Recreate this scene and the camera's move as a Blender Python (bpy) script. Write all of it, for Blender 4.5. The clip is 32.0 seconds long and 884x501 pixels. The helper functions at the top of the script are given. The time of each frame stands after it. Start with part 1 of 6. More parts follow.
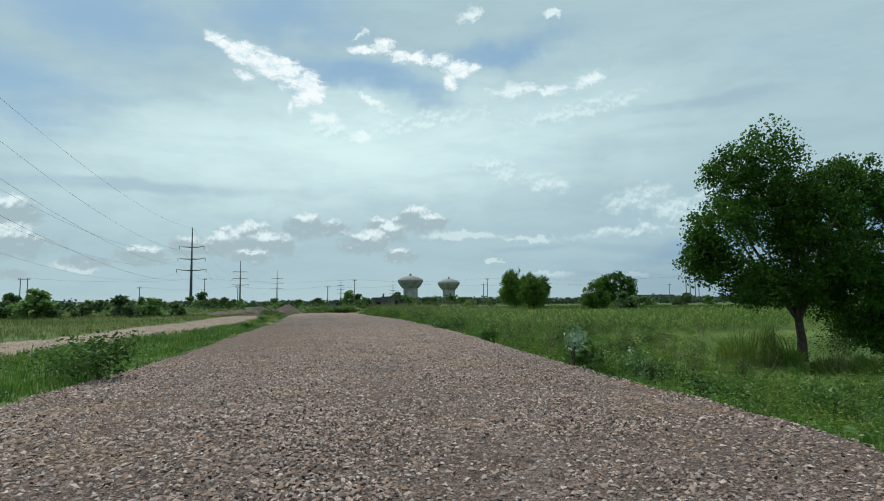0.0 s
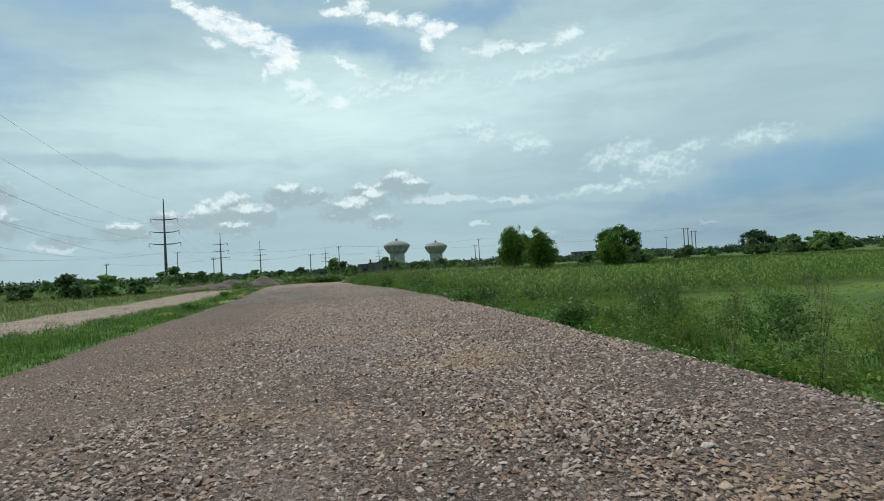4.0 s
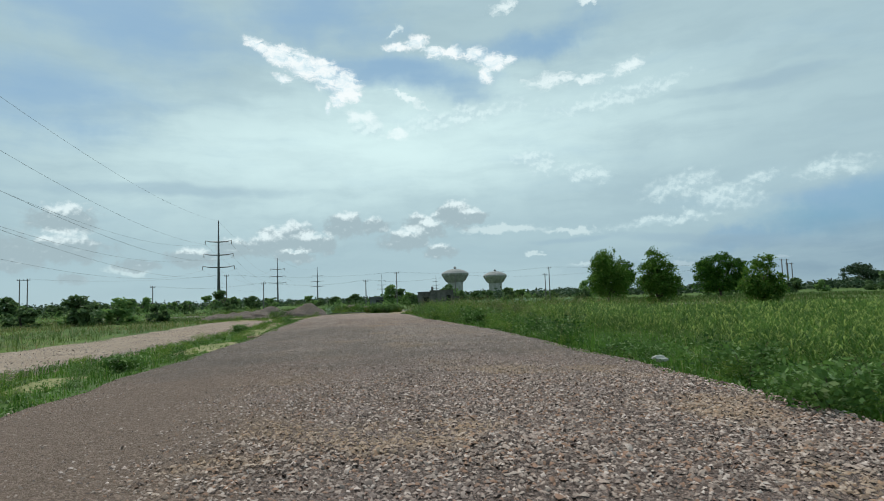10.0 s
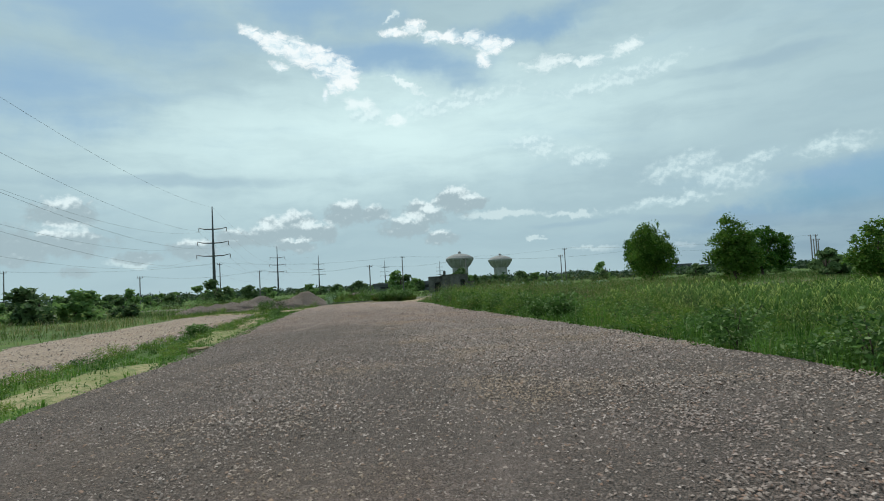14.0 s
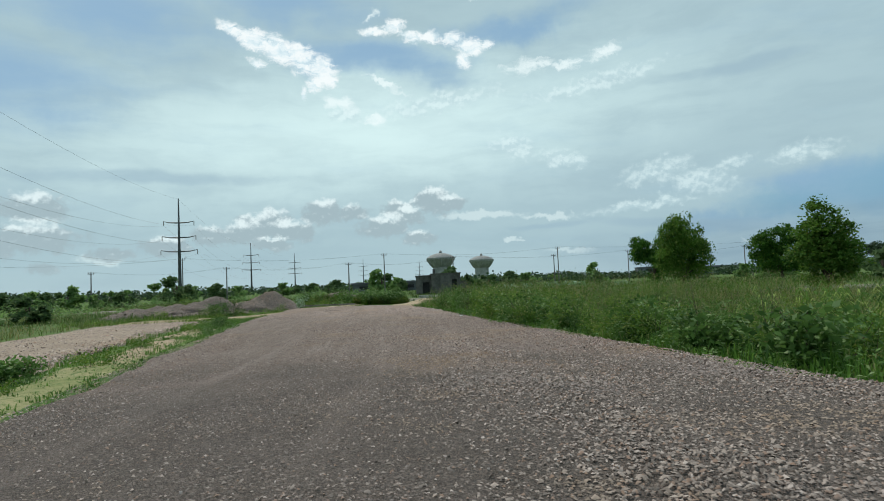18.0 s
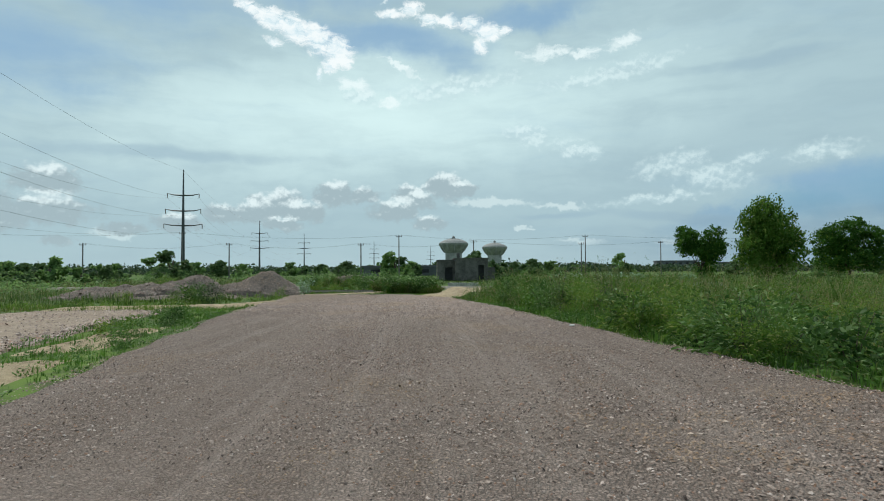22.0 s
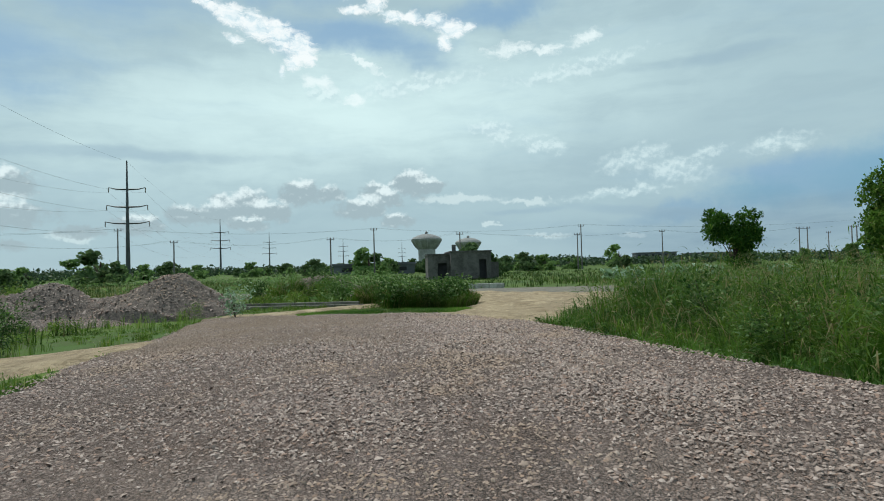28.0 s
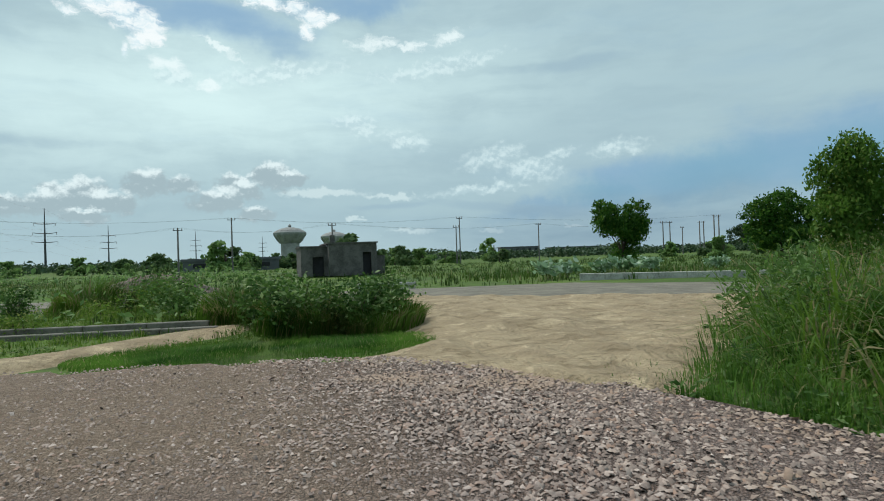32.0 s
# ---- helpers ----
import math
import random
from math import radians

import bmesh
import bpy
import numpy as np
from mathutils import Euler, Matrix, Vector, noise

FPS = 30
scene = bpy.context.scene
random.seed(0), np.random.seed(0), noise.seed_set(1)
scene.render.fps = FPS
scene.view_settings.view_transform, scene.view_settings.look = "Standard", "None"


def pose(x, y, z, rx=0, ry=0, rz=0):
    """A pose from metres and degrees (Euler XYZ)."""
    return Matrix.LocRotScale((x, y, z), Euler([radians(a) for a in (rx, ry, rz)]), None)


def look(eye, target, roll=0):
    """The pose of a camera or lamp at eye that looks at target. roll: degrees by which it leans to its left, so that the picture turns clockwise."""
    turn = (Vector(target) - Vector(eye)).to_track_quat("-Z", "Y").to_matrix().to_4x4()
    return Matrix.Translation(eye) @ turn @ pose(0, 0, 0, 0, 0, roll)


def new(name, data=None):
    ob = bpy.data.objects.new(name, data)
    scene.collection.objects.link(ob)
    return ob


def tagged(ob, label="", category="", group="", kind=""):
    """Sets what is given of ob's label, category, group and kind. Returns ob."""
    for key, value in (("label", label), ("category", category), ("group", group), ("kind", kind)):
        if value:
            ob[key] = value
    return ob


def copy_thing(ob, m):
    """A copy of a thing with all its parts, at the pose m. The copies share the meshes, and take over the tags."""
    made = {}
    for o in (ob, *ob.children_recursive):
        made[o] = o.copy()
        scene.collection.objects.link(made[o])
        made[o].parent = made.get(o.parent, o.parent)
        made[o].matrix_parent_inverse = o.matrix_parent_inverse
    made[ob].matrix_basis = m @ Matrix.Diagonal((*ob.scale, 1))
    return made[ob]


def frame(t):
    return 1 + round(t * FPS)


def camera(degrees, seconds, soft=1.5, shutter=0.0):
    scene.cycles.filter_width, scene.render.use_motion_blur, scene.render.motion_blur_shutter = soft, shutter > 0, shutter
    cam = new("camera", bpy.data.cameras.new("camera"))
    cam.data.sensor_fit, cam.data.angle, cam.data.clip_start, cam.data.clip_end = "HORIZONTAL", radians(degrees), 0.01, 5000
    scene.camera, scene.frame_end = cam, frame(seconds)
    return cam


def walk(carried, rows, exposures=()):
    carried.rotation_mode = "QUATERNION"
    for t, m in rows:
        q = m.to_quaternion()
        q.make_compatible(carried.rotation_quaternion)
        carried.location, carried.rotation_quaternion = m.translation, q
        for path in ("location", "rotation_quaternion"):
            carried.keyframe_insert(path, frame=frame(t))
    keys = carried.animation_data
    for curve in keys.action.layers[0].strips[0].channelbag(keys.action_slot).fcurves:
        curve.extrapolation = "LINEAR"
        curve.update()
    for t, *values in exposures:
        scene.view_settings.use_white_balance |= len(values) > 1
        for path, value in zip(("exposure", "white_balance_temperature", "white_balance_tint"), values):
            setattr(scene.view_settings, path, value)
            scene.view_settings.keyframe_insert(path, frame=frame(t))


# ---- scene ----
cam = camera(72.55, 32.0, 1.0, 0.12)
PATH = [
    (0.0, pose(0.00, 0.00, 1.38, 94.96, 0.66, -4.44)),
    (0.5, pose(-0.04, 1.30, 1.35, 95.67, 2.81, -4.28)),
    (1.0, pose(-0.08, 2.60, 1.36, 92.98, 3.38, -3.36)),
    (1.5, pose(-0.13, 3.89, 1.35, 93.90, 1.80, -3.67)),
    (2.0, pose(-0.19, 5.19, 1.32, 93.99, 1.95, -3.33)),
    (2.5, pose(-0.24, 6.50, 1.35, 92.86, 1.56, -4.17)),
    (4.5, pose(-0.48, 11.76, 1.34, 91.09, 3.45, -5.91)),
    (5.0, pose(-0.56, 13.07, 1.36, 90.58, 3.98, -4.29)),
    (5.5, pose(-0.64, 14.35, 1.38, 91.72, 2.19, -6.50)),
    (6.0, pose(-0.74, 15.61, 1.37, 90.54, 2.82, -6.22)),
    (6.5, pose(-0.84, 16.84, 1.33, 91.63, 2.69, -5.48)),
    (7.0, pose(-0.96, 18.11, 1.34, 90.89, 1.69, -5.55)),
    (7.5, pose(-1.09, 19.39, 1.35, 91.96, 1.31, -3.19)),
    (8.0, pose(-1.22, 20.69, 1.35, 91.71, 2.44, -6.11)),
    (8.5, pose(-1.36, 22.00, 1.38, 91.00, 2.55, -4.70)),
    (9.0, pose(-1.51, 23.32, 1.41, 91.04, 1.63, -3.25)),
    (9.5, pose(-1.69, 24.64, 1.35, 91.97, 2.77, -1.24)),
    (10.0, pose(-1.89, 25.98, 1.39, 94.55, 1.94, -0.52)),
    (10.5, pose(-2.13, 27.29, 1.36, 93.68, 0.66, 0.65)),
    (11.0, pose(-2.36, 28.68, 1.33, 93.92, 2.13, 1.21)),
    (11.5, pose(-2.59, 30.07, 1.32, 92.37, 2.60, -0.42)),
    (12.0, pose(-2.80, 31.45, 1.34, 93.89, 2.42, 1.30)),
    (12.5, pose(-3.02, 32.81, 1.34, 92.31, 2.06, -0.34)),
    (13.0, pose(-3.25, 34.16, 1.33, 92.48, 2.59, -0.60)),
    (13.5, pose(-3.48, 35.54, 1.31, 93.33, 3.06, -0.30)),
    (15.5, pose(-4.31, 41.32, 1.35, 92.19, 2.94, -1.41)),
    (16.0, pose(-4.53, 42.76, 1.34, 91.87, 2.72, -2.39)),
    (16.5, pose(-4.74, 44.19, 1.34, 93.31, 3.07, -2.15)),
    (17.0, pose(-4.95, 45.60, 1.35, 92.39, 2.58, -3.35)),
    (17.5, pose(-5.14, 46.96, 1.36, 91.53, 2.29, -3.52)),
    (18.0, pose(-5.33, 48.25, 1.35, 93.17, 2.54, -2.49)),
    (18.5, pose(-5.52, 49.48, 1.35, 93.05, 2.56, -2.13)),
    (19.0, pose(-5.71, 50.69, 1.34, 94.22, 3.50, -2.04)),
    (19.5, pose(-5.94, 51.96, 1.35, 92.97, 1.48, 0.17)),
    (20.0, pose(-6.17, 53.27, 1.34, 92.66, 2.49, -1.74)),
    (20.5, pose(-6.40, 54.59, 1.36, 91.86, 2.99, -4.64)),
    (21.0, pose(-6.63, 55.90, 1.35, 92.60, 2.25, -0.44)),
    (21.5, pose(-6.83, 57.20, 1.35, 92.37, 0.88, -0.79)),
    (22.0, pose(-7.02, 58.48, 1.36, 91.86, 0.35, -1.69)),
    (22.5, pose(-7.21, 59.76, 1.37, 92.41, 0.85, -3.30)),
    (23.0, pose(-7.41, 61.04, 1.33, 91.95, 1.27, -2.73)),
    (23.5, pose(-7.62, 62.32, 1.36, 91.22, 0.85, -1.63)),
    (24.0, pose(-7.85, 63.60, 1.35, 92.71, 0.61, -1.41)),
    (24.5, pose(-8.06, 64.88, 1.36, 91.29, -0.10, -1.64)),
    (25.0, pose(-8.25, 66.18, 1.31, 93.39, 1.19, -1.35)),
    (25.5, pose(-8.40, 67.48, 1.35, 90.90, 0.47, -1.69)),
    (27.5, pose(-8.87, 72.73, 1.35, 90.83, 2.00, -2.86)),
    (28.0, pose(-8.98, 74.02, 1.35, 91.52, 1.62, -4.65)),
    (28.5, pose(-9.08, 75.29, 1.35, 90.48, 1.79, -6.86)),
    (29.0, pose(-9.15, 76.52, 1.35, 89.88, -0.12, -9.44)),
    (29.5, pose(-9.24, 77.72, 1.35, 92.81, 2.33, -9.72)),
    (30.0, pose(-9.33, 78.91, 1.34, 91.54, 1.83, -9.75)),
    (30.5, pose(-9.42, 80.07, 1.36, 92.81, 1.20, -12.59)),
    (31.0, pose(-9.45, 81.20, 1.37, 91.84, 0.30, -14.79)),
    (31.5, pose(-9.42, 82.25, 1.32, 89.91, 0.46, -16.29)),
    (32.0, pose(-9.38, 83.29, 1.32, 90.64, 1.91, -17.51)),
]
walk(cam, PATH, [(0.0, -0.02, 6380.0, 8.0)])


# ---- light ----
SUN_AZ, SUN_EL = -30.0, 54.0          # degrees, azimuth from +y towards +x
world = bpy.data.worlds.new("world")
scene.world = world
world.use_nodes = True


class Nodes:
    """A small builder for node trees."""

    def __init__(self, tree):
        self.tree = tree
        tree.nodes.clear()

    def add(self, kind, **inputs):
        n = self.tree.nodes.new(kind)
        for k, v in inputs.items():
            self.put(n, int(k[1:]) if k[0] == "i" and k[1:].isdigit() else k.replace("_", " "), v)
        return n

    def put(self, n, key, v):
        if isinstance(v, bpy.types.NodeSocket):
            self.tree.links.new(v, n.inputs[key])
        elif isinstance(v, bpy.types.Node):
            self.tree.links.new(v.outputs[0], n.inputs[key])
        else:
            n.inputs[key].default_value = v

    def math(self, op, a, b=0.0, c=0.0, clamp=False):
        n = self.add("ShaderNodeMath", i0=a, i1=b, i2=c)
        n.operation, n.use_clamp = op, clamp
        return n.outputs[0]

    def vector(self, op, **inputs):
        n = self.add("ShaderNodeVectorMath", **inputs)
        n.operation = op
        return n

    def noise(self, vec, scale, detail=4.0, rough=0.5, distort=0.0):
        return self.add("ShaderNodeTexNoise", Vector=vec, Scale=scale, Detail=detail, Roughness=rough, Distortion=distort).outputs[0]

    def step(self, v, lo, hi, to_lo=0.0, to_hi=1.0):
        n = self.add("ShaderNodeMapRange", i0=v, i1=lo, i2=hi, i3=to_lo, i4=to_hi)
        n.interpolation_type = "SMOOTHSTEP"
        return n.outputs[0]

    def mix(self, f, a, b):
        n = self.add("ShaderNodeMix")
        n.data_type = "RGBA"
        for key, v in ((0, f), (6, a), (7, b)):
            self.put(n, key, v)
        return n.outputs[2]


def c4(r, g, b):
    return (r, g, b, 1.0)


def build_sky():
    N = Nodes(world.node_tree)
    d = N.add("ShaderNodeTexCoord").outputs["Generated"]
    xyz = N.add("ShaderNodeSeparateXYZ", i0=d)
    az = N.math("MULTIPLY", N.math("ARCTAN2", xyz.outputs[0], xyz.outputs[1]), 57.2958)
    el = N.math("MULTIPLY", N.math("ARCSINE", xyz.outputs[2]), 57.2958)
    flat = N.add("ShaderNodeCombineXYZ", i0=az, i1=el).outputs[0]
    def wobble(scale, detail, ra, re):
        n = N.add("ShaderNodeTexNoise", Vector=flat, Scale=scale, Detail=detail, Roughness=0.6).outputs[1]
        w = N.vector("MULTIPLY_ADD", i0=n, i1=(2 * ra, 2 * re, 0.0), i2=(-ra, -re, 0.0)).outputs[0]
        return N.vector("ADD", i0=flat, i1=w).outputs[0]

    rag = wobble(0.9, 9.0, 0.75, 0.5)
    puff = wobble(1.3, 8.0, 0.7, 0.45)
    gentle = wobble(0.10, 3.0, 4.0, 1.2)
    broad, torn_d, fine = wobble(0.12, 5.0, 7.0, 3.2), wobble(0.8, 6.0, 1.6, 1.1), wobble(0.75, 7.0, 1.9, 0.95)

    def most(items, where=None, soft=None):
        """The strongest of several soft-edged ovals: (azimuth, elevation, half sizes, turn, inner edge)."""
        v = None
        for it in items:
            a, e, ra, re, turn, inner = (*it, 0.0, 0.1)[:6] if len(it) < 6 else it
            src = where or broad
            if v is not None:
                src = N.vector("MULTIPLY_ADD", i0=v, i1=(1e-5, 1e-5, 0.0), i2=src).outputs[0]
            mp = N.add("ShaderNodeMapping", Vector=src, Location=(a, e, 0.0), Rotation=(0.0, 0.0, radians(turn)), Scale=(ra, re, 1.0))
            mp.vector_type = "TEXTURE"
            r = N.vector("LENGTH", i0=mp.outputs[0]).outputs["Value"]
            m = N.step(r, 1.15, inner if soft is None else soft)
            v = m if v is None else N.math("MAXIMUM", v, m)
        return v

    sk = N.add("ShaderNodeTexSky")
    sk.sky_type, sk.sun_disc = "NISHITA", False
    sk.sun_elevation, sk.sun_rotation = radians(SUN_EL), radians(SUN_AZ)
    sk.altitude, sk.air_density, sk.dust_density, sk.ozone_density = 150.0, 1.0, 1.6, 1.0
    blue = N.vector("MULTIPLY", i0=sk.outputs[0], i1=(0.07, 0.08, 0.085)).outputs[0]
    blue = N.mix(0.8, blue, c4(0.285, 0.465, 0.635))
    # thin veil of high cloud with streaks, opened by blue gaps
    def streaks(sa, se, turn, detail):
        mp = N.add("ShaderNodeMapping", Vector=gentle, Rotation=(0.0, 0.0, radians(turn)), Scale=(sa, se, 1.0)).outputs[0]
        return N.noise(mp, 1.0, detail, 0.58)

    wisp = streaks(0.06, 0.26, -14, 8.0)
    tone = streaks(0.10, 0.42, -10, 7.0)
    gaps = most([
        (-36, 16.5, 17, 5.0, 8, 0.0), (-27, 23.5, 14, 5.0, -6, 0.0), (-2, 20.8, 12, 2.6, -6, 0.1), (-10, 26, 12, 4.0, 0, 0.0),
        (10, 23.5, 10, 2.0, 4, 0.1), (38, 6.0, 10, 3.0, 6, 0.3), (28, 4.6, 9, 1.2, 3, 0.1), (52, 8.0, 16, 4.6, 6, 0.2)])
    thin = N.step(N.math("ADD", N.math("MULTIPLY", gaps, 0.95), N.math("MULTIPLY", N.math("SUBTRACT", wisp, 0.5), 1.5)), -0.05, 1.15)
    glow = most([(-4, 14.5, 40, 9, 4, 0.0)])
    veil = N.mix(glow, c4(0.43, 0.58, 0.63), c4(0.71, 0.90, 0.90))
    veil = N.mix(N.math("MULTIPLY", N.math("MULTIPLY", N.step(tone, 0.62, 0.30), 0.62), N.math("SUBTRACT", 1.0, N.math("MULTIPLY", glow, 0.72))), veil, c4(0.375, 0.515, 0.575))
    col = N.mix(N.math("MULTIPLY", thin, 0.95), veil, blue)
    clear = N.math("MULTIPLY", most([(42, 6.6, 10, 3.2, 8, 0.1), (33, 5.4, 6, 2.0, 0, 0.0), (54, 7.0, 10, 3.6, 4, 0.1)], torn_d), 0.72)
    col = N.mix(clear, col, c4(0.215, 0.415, 0.555))
    # two copies of one ragged texture, the second shifted towards the light
    def ragged(da, de, scale, detail=9.0, rough=0.6, squash=1.15):
        mp = N.add("ShaderNodeMapping", Vector=flat, Location=(da, de * squash, 0.0), Scale=(1.0, squash, 1.0)).outputs[0]
        return N.noise(mp, scale, detail, rough)

    grain = ragged(0.0, 0.0, 0.85)
    above = ragged(-0.10, 0.30, 0.85)
    coarse = ragged(7.0, 3.0, 0.33, 9.0, 0.66, 2.2)
    relief = N.math("SUBTRACT", grain, above)

    def ragged_edge(mask, tex, depth, lo, hi):
        v = N.step(N.math("MULTIPLY_ADD", N.math("SUBTRACT", tex, 0.5), depth, mask), lo, hi)
        return N.math("MULTIPLY", v, N.step(mask, 0.0, 0.25))

    # grey-blue layers
    layer = most([(-24, 10.1, 17, 0.85, 0, 0.0), (24, 4.6, 12, 0.75, -3, 0.0), (31, 3.9, 9, 0.8, -4, 0.0), (13, 5.0, 6, 0.4, -2, 0.0), (30, 17.0, 9, 0.9, 2, 0.0)], gentle)
    col = N.mix(N.math("MULTIPLY", ragged_edge(layer, coarse, 0.9, 0.1, 0.9), 0.5), col, c4(0.335, 0.475, 0.57))
    # bright ridges in the veil
    ridge = most([(10.0, 12.6, 3.4, 1.4, -18, 0.0), (14.5, 11.2, 3.4, 1.2, -12, 0.0), (22.5, 9.2, 5.0, 1.6, 12, 0.0), (26.0, 8.2, 4.6, 1.7, -10, 0.0), (28.8, 9.2, 2.0, 0.6, 6, 0.0),
                  (34, 9.4, 4.0, 1.2, 2, 0.0), (22, 6.4, 7, 0.8, 4, 0.0), (3, 17.0, 9, 1.4, 8, 0.0), (18, 17.6, 9, 1.1, 8, 0.0), (-6, 16.0, 3.0, 1.4, 0, 0.0)], torn_d)
    puffs = ragged_edge(ridge, grain, 1.9, 0.1, 1.15)
    rim = N.step(N.math("MULTIPLY_ADD", relief, 3.0, 0.5), 0.2, 0.8)
    col = N.mix(N.math("MULTIPLY", puffs, 0.62), col, N.mix(rim, c4(0.56, 0.72, 0.76), c4(0.78, 0.93, 0.94)))
    bright_low = most([(6.5, 6.4, 6.0, 0.55, 0, 0.0), (13, 5.9, 4.0, 0.4, -4, 0.0), (14.6, 2.6, 3.2, 0.38, 0, 0.0), (9.4, 3.9, 1.1, 0.25, 0, 0.0), (30, 2.6, 1.6, 0.25, 0, 0.0), (22.5, 2.5, 2.0, 0.35, 0, 0.0), (-27, 3.2, 3.0, 0.5, -6, 0.0)], fine)
    col = N.mix(N.math("MULTIPLY", ragged_edge(bright_low, grain, 1.2, 0.1, 0.85), 0.62), col, c4(0.72, 0.85, 0.86))
    # torn bright clouds
    torn = [(-16.2, 23.0, 1.9, 0.8, -20, 0.1), (-14.2, 22.2, 2.3, 1.2, -18, 0.2), (-12.1, 21.6, 2.5, 1.5, -25, 0.2), (-10.1, 20.9, 2.4, 1.6, -25, 0.2), (-8.1, 20.0, 2.0, 1.6, -30, 0.2), (-7.4, 19.1, 1.1, 0.9, 0, 0.1), (-8.8, 18.7, 1.0, 1.1, 0, 0.1), (-9.8, 17.9, 0.6, 0.9, 0, 0.0), (-13.9, 20.3, 1.4, 0.6, -10, 0.0)]
    torn = most(torn + [(-3.2, 23.3, 1.9, 0.5, 5, 0.0), (-1.1, 23.6, 1.9, 0.9, 10, 0.0), (0.6, 22.9, 2.0, 0.8, -15, 0.0), (2.5, 22.7, 2.0, 0.8, 0, 0.0), (4.6, 22.5, 1.8, 0.8, 0, 0.1), (6.1, 21.7, 1.9, 1.1, -10, 0.2), (5.5, 20.6, 1.2, 1.1, 0, 0.1), (7.8, 21.7, 1.1, 0.6, 10, 0.0)], rag)
    shred = N.add("ShaderNodeMapping", Vector=fine, Rotation=(0.0, 0.0, radians(22)), Scale=(0.55, 1.9, 1.0)).outputs[0]
    shred = N.noise(shred, 1.0, 10.0, 0.62)
    wool = N.mix(N.step(shred, 0.36, 0.60), c4(0.74, 0.88, 0.93), c4(0.96, 1.0, 1.0))
    col = N.mix(N.math("MULTIPLY", ragged_edge(torn, shred, 2.0, 0.08, 0.95), 0.96), col, wool)
    torn = most([(11.6, 19.7, 3.4, 0.9, 4, 0.0), (15.3, 19.4, 2.6, 0.7, 8, 0.0), (18.8, 20.0, 2.8, 0.8, 12, 0.0), (7.3, 26.3, 2.1, 0.8, 20, 0.0), (15.6, 25.9, 1.2, 0.5, 0, 0.0), (-6.5, 17.0, 2.6, 0.9, -10, 0.0), (-3.2, 15.6, 1.4, 0.7, 0, 0.0), (-2.5, 18.9, 3.2, 0.4, -25, 0.0), (-3.4, 24.6, 1.2, 0.45, 25, 0.0)], fine)
    col = N.mix(N.math("MULTIPLY", ragged_edge(torn, shred, 2.0, 0.10, 1.1), 0.78), col, c4(0.90, 1.0, 1.0))
    # small heaps of cloud near the horizon: grey bodies, bright crowns
    heaps = [(-18.0, 5.2, 2.4, 0.8), (-16.0, 5.3, 2.4, 0.9), (-14.4, 5.9, 2.2, 1.2), (-12.9, 6.2, 1.9, 1.3), (-11.4, 5.4, 2.6, 0.9), (-8.4, 7.2, 2.0, 1.2), (-5.8, 7.1, 1.8, 0.7), (-2.8, 5.6, 2.8, 0.95), (-1.2, 7.1, 1.9, 1.0), (2.2, 7.9, 2.3, 1.2),
             (3.6, 7.6, 1.8, 0.7), (-0.4, 6.5, 1.6, 0.8), (0.5, 4.5, 1.8, 0.65), (-31.7, 7.4, 2.8, 1.2), (-36.0, 4.7, 4.8, 1.5), (-31.6, 5.0, 3.8, 1.1), (-21.9, 4.3, 2.2, 0.85), (-26.2, 3.7, 1.8, 0.55), (-13.0, 4.3, 2.0, 0.5), (-31, 2.6, 1.2, 0.45)]
    mask = most([(a, e - 0.05, ra * 1.3, re * 1.5, 0, 0.0) for a, e, ra, re in heaps], puff)
    crown = most([(a + 0.1, e + re * 0.95, ra * 1.0, re * 0.75, 0, 0.0) for a, e, ra, re in heaps if a > -32.5 and e > 3.8], puff)
    body = ragged_edge(mask, grain, 1.5, 0.12, 0.62)
    sunny = N.step(N.math("ADD", N.math("MULTIPLY", relief, 2.2), N.math("MULTIPLY", crown, 1.15)), 0.10, 1.05)
    col = N.mix(N.math("MULTIPLY", body, 0.9), col, N.mix(sunny, c4(0.385, 0.49, 0.53), c4(0.82, 0.93, 0.94)))
    # blue-grey bank of low cloud, and haze towards the horizon
    bank = most([(34, 2.2, 24, 4.6, 2, 0.0), (50, 1.5, 24, 4.5, 0, 0.0)], gentle)
    col = N.mix(N.math("MULTIPLY", bank, N.step(tone, 0.30, 0.62, 0.90, 0.52)), col, c4(0.222, 0.335, 0.43))
    haze = N.step(el, 3.6, -1.0)
    col = N.mix(N.math("MULTIPLY", haze, 0.6), col, N.mix(bank, c4(0.47, 0.60, 0.63), c4(0.27, 0.38, 0.45)))
    bg = N.add("ShaderNodeBackground", Color=col, Strength=SKY_POWER)
    out = N.add("ShaderNodeOutputWorld")
    N.tree.links.new(bg.outputs[0], out.inputs[0])


SKY_POWER = 1.0
build_sky()
sun = new("sun", bpy.data.lights.new("sun", "SUN"))
sun.data.energy, sun.data.angle, sun.data.color = 2.9, radians(2.5), (1.0, 0.95, 0.86)
_sa, _se = radians(SUN_AZ), radians(SUN_EL)
sun.matrix_world = look((60 * math.sin(_sa), 60 * math.cos(_sa), 90), (60 * math.sin(_sa) - math.sin(_sa) * math.cos(_se), 60 * math.cos(_sa) - math.cos(_sa) * math.cos(_se), 90 - math.sin(_se)))


# ---- materials ----
def material(name):
    m = bpy.data.materials.new(name)
    m.use_nodes = True
    N = Nodes(m.node_tree)
    return m, N


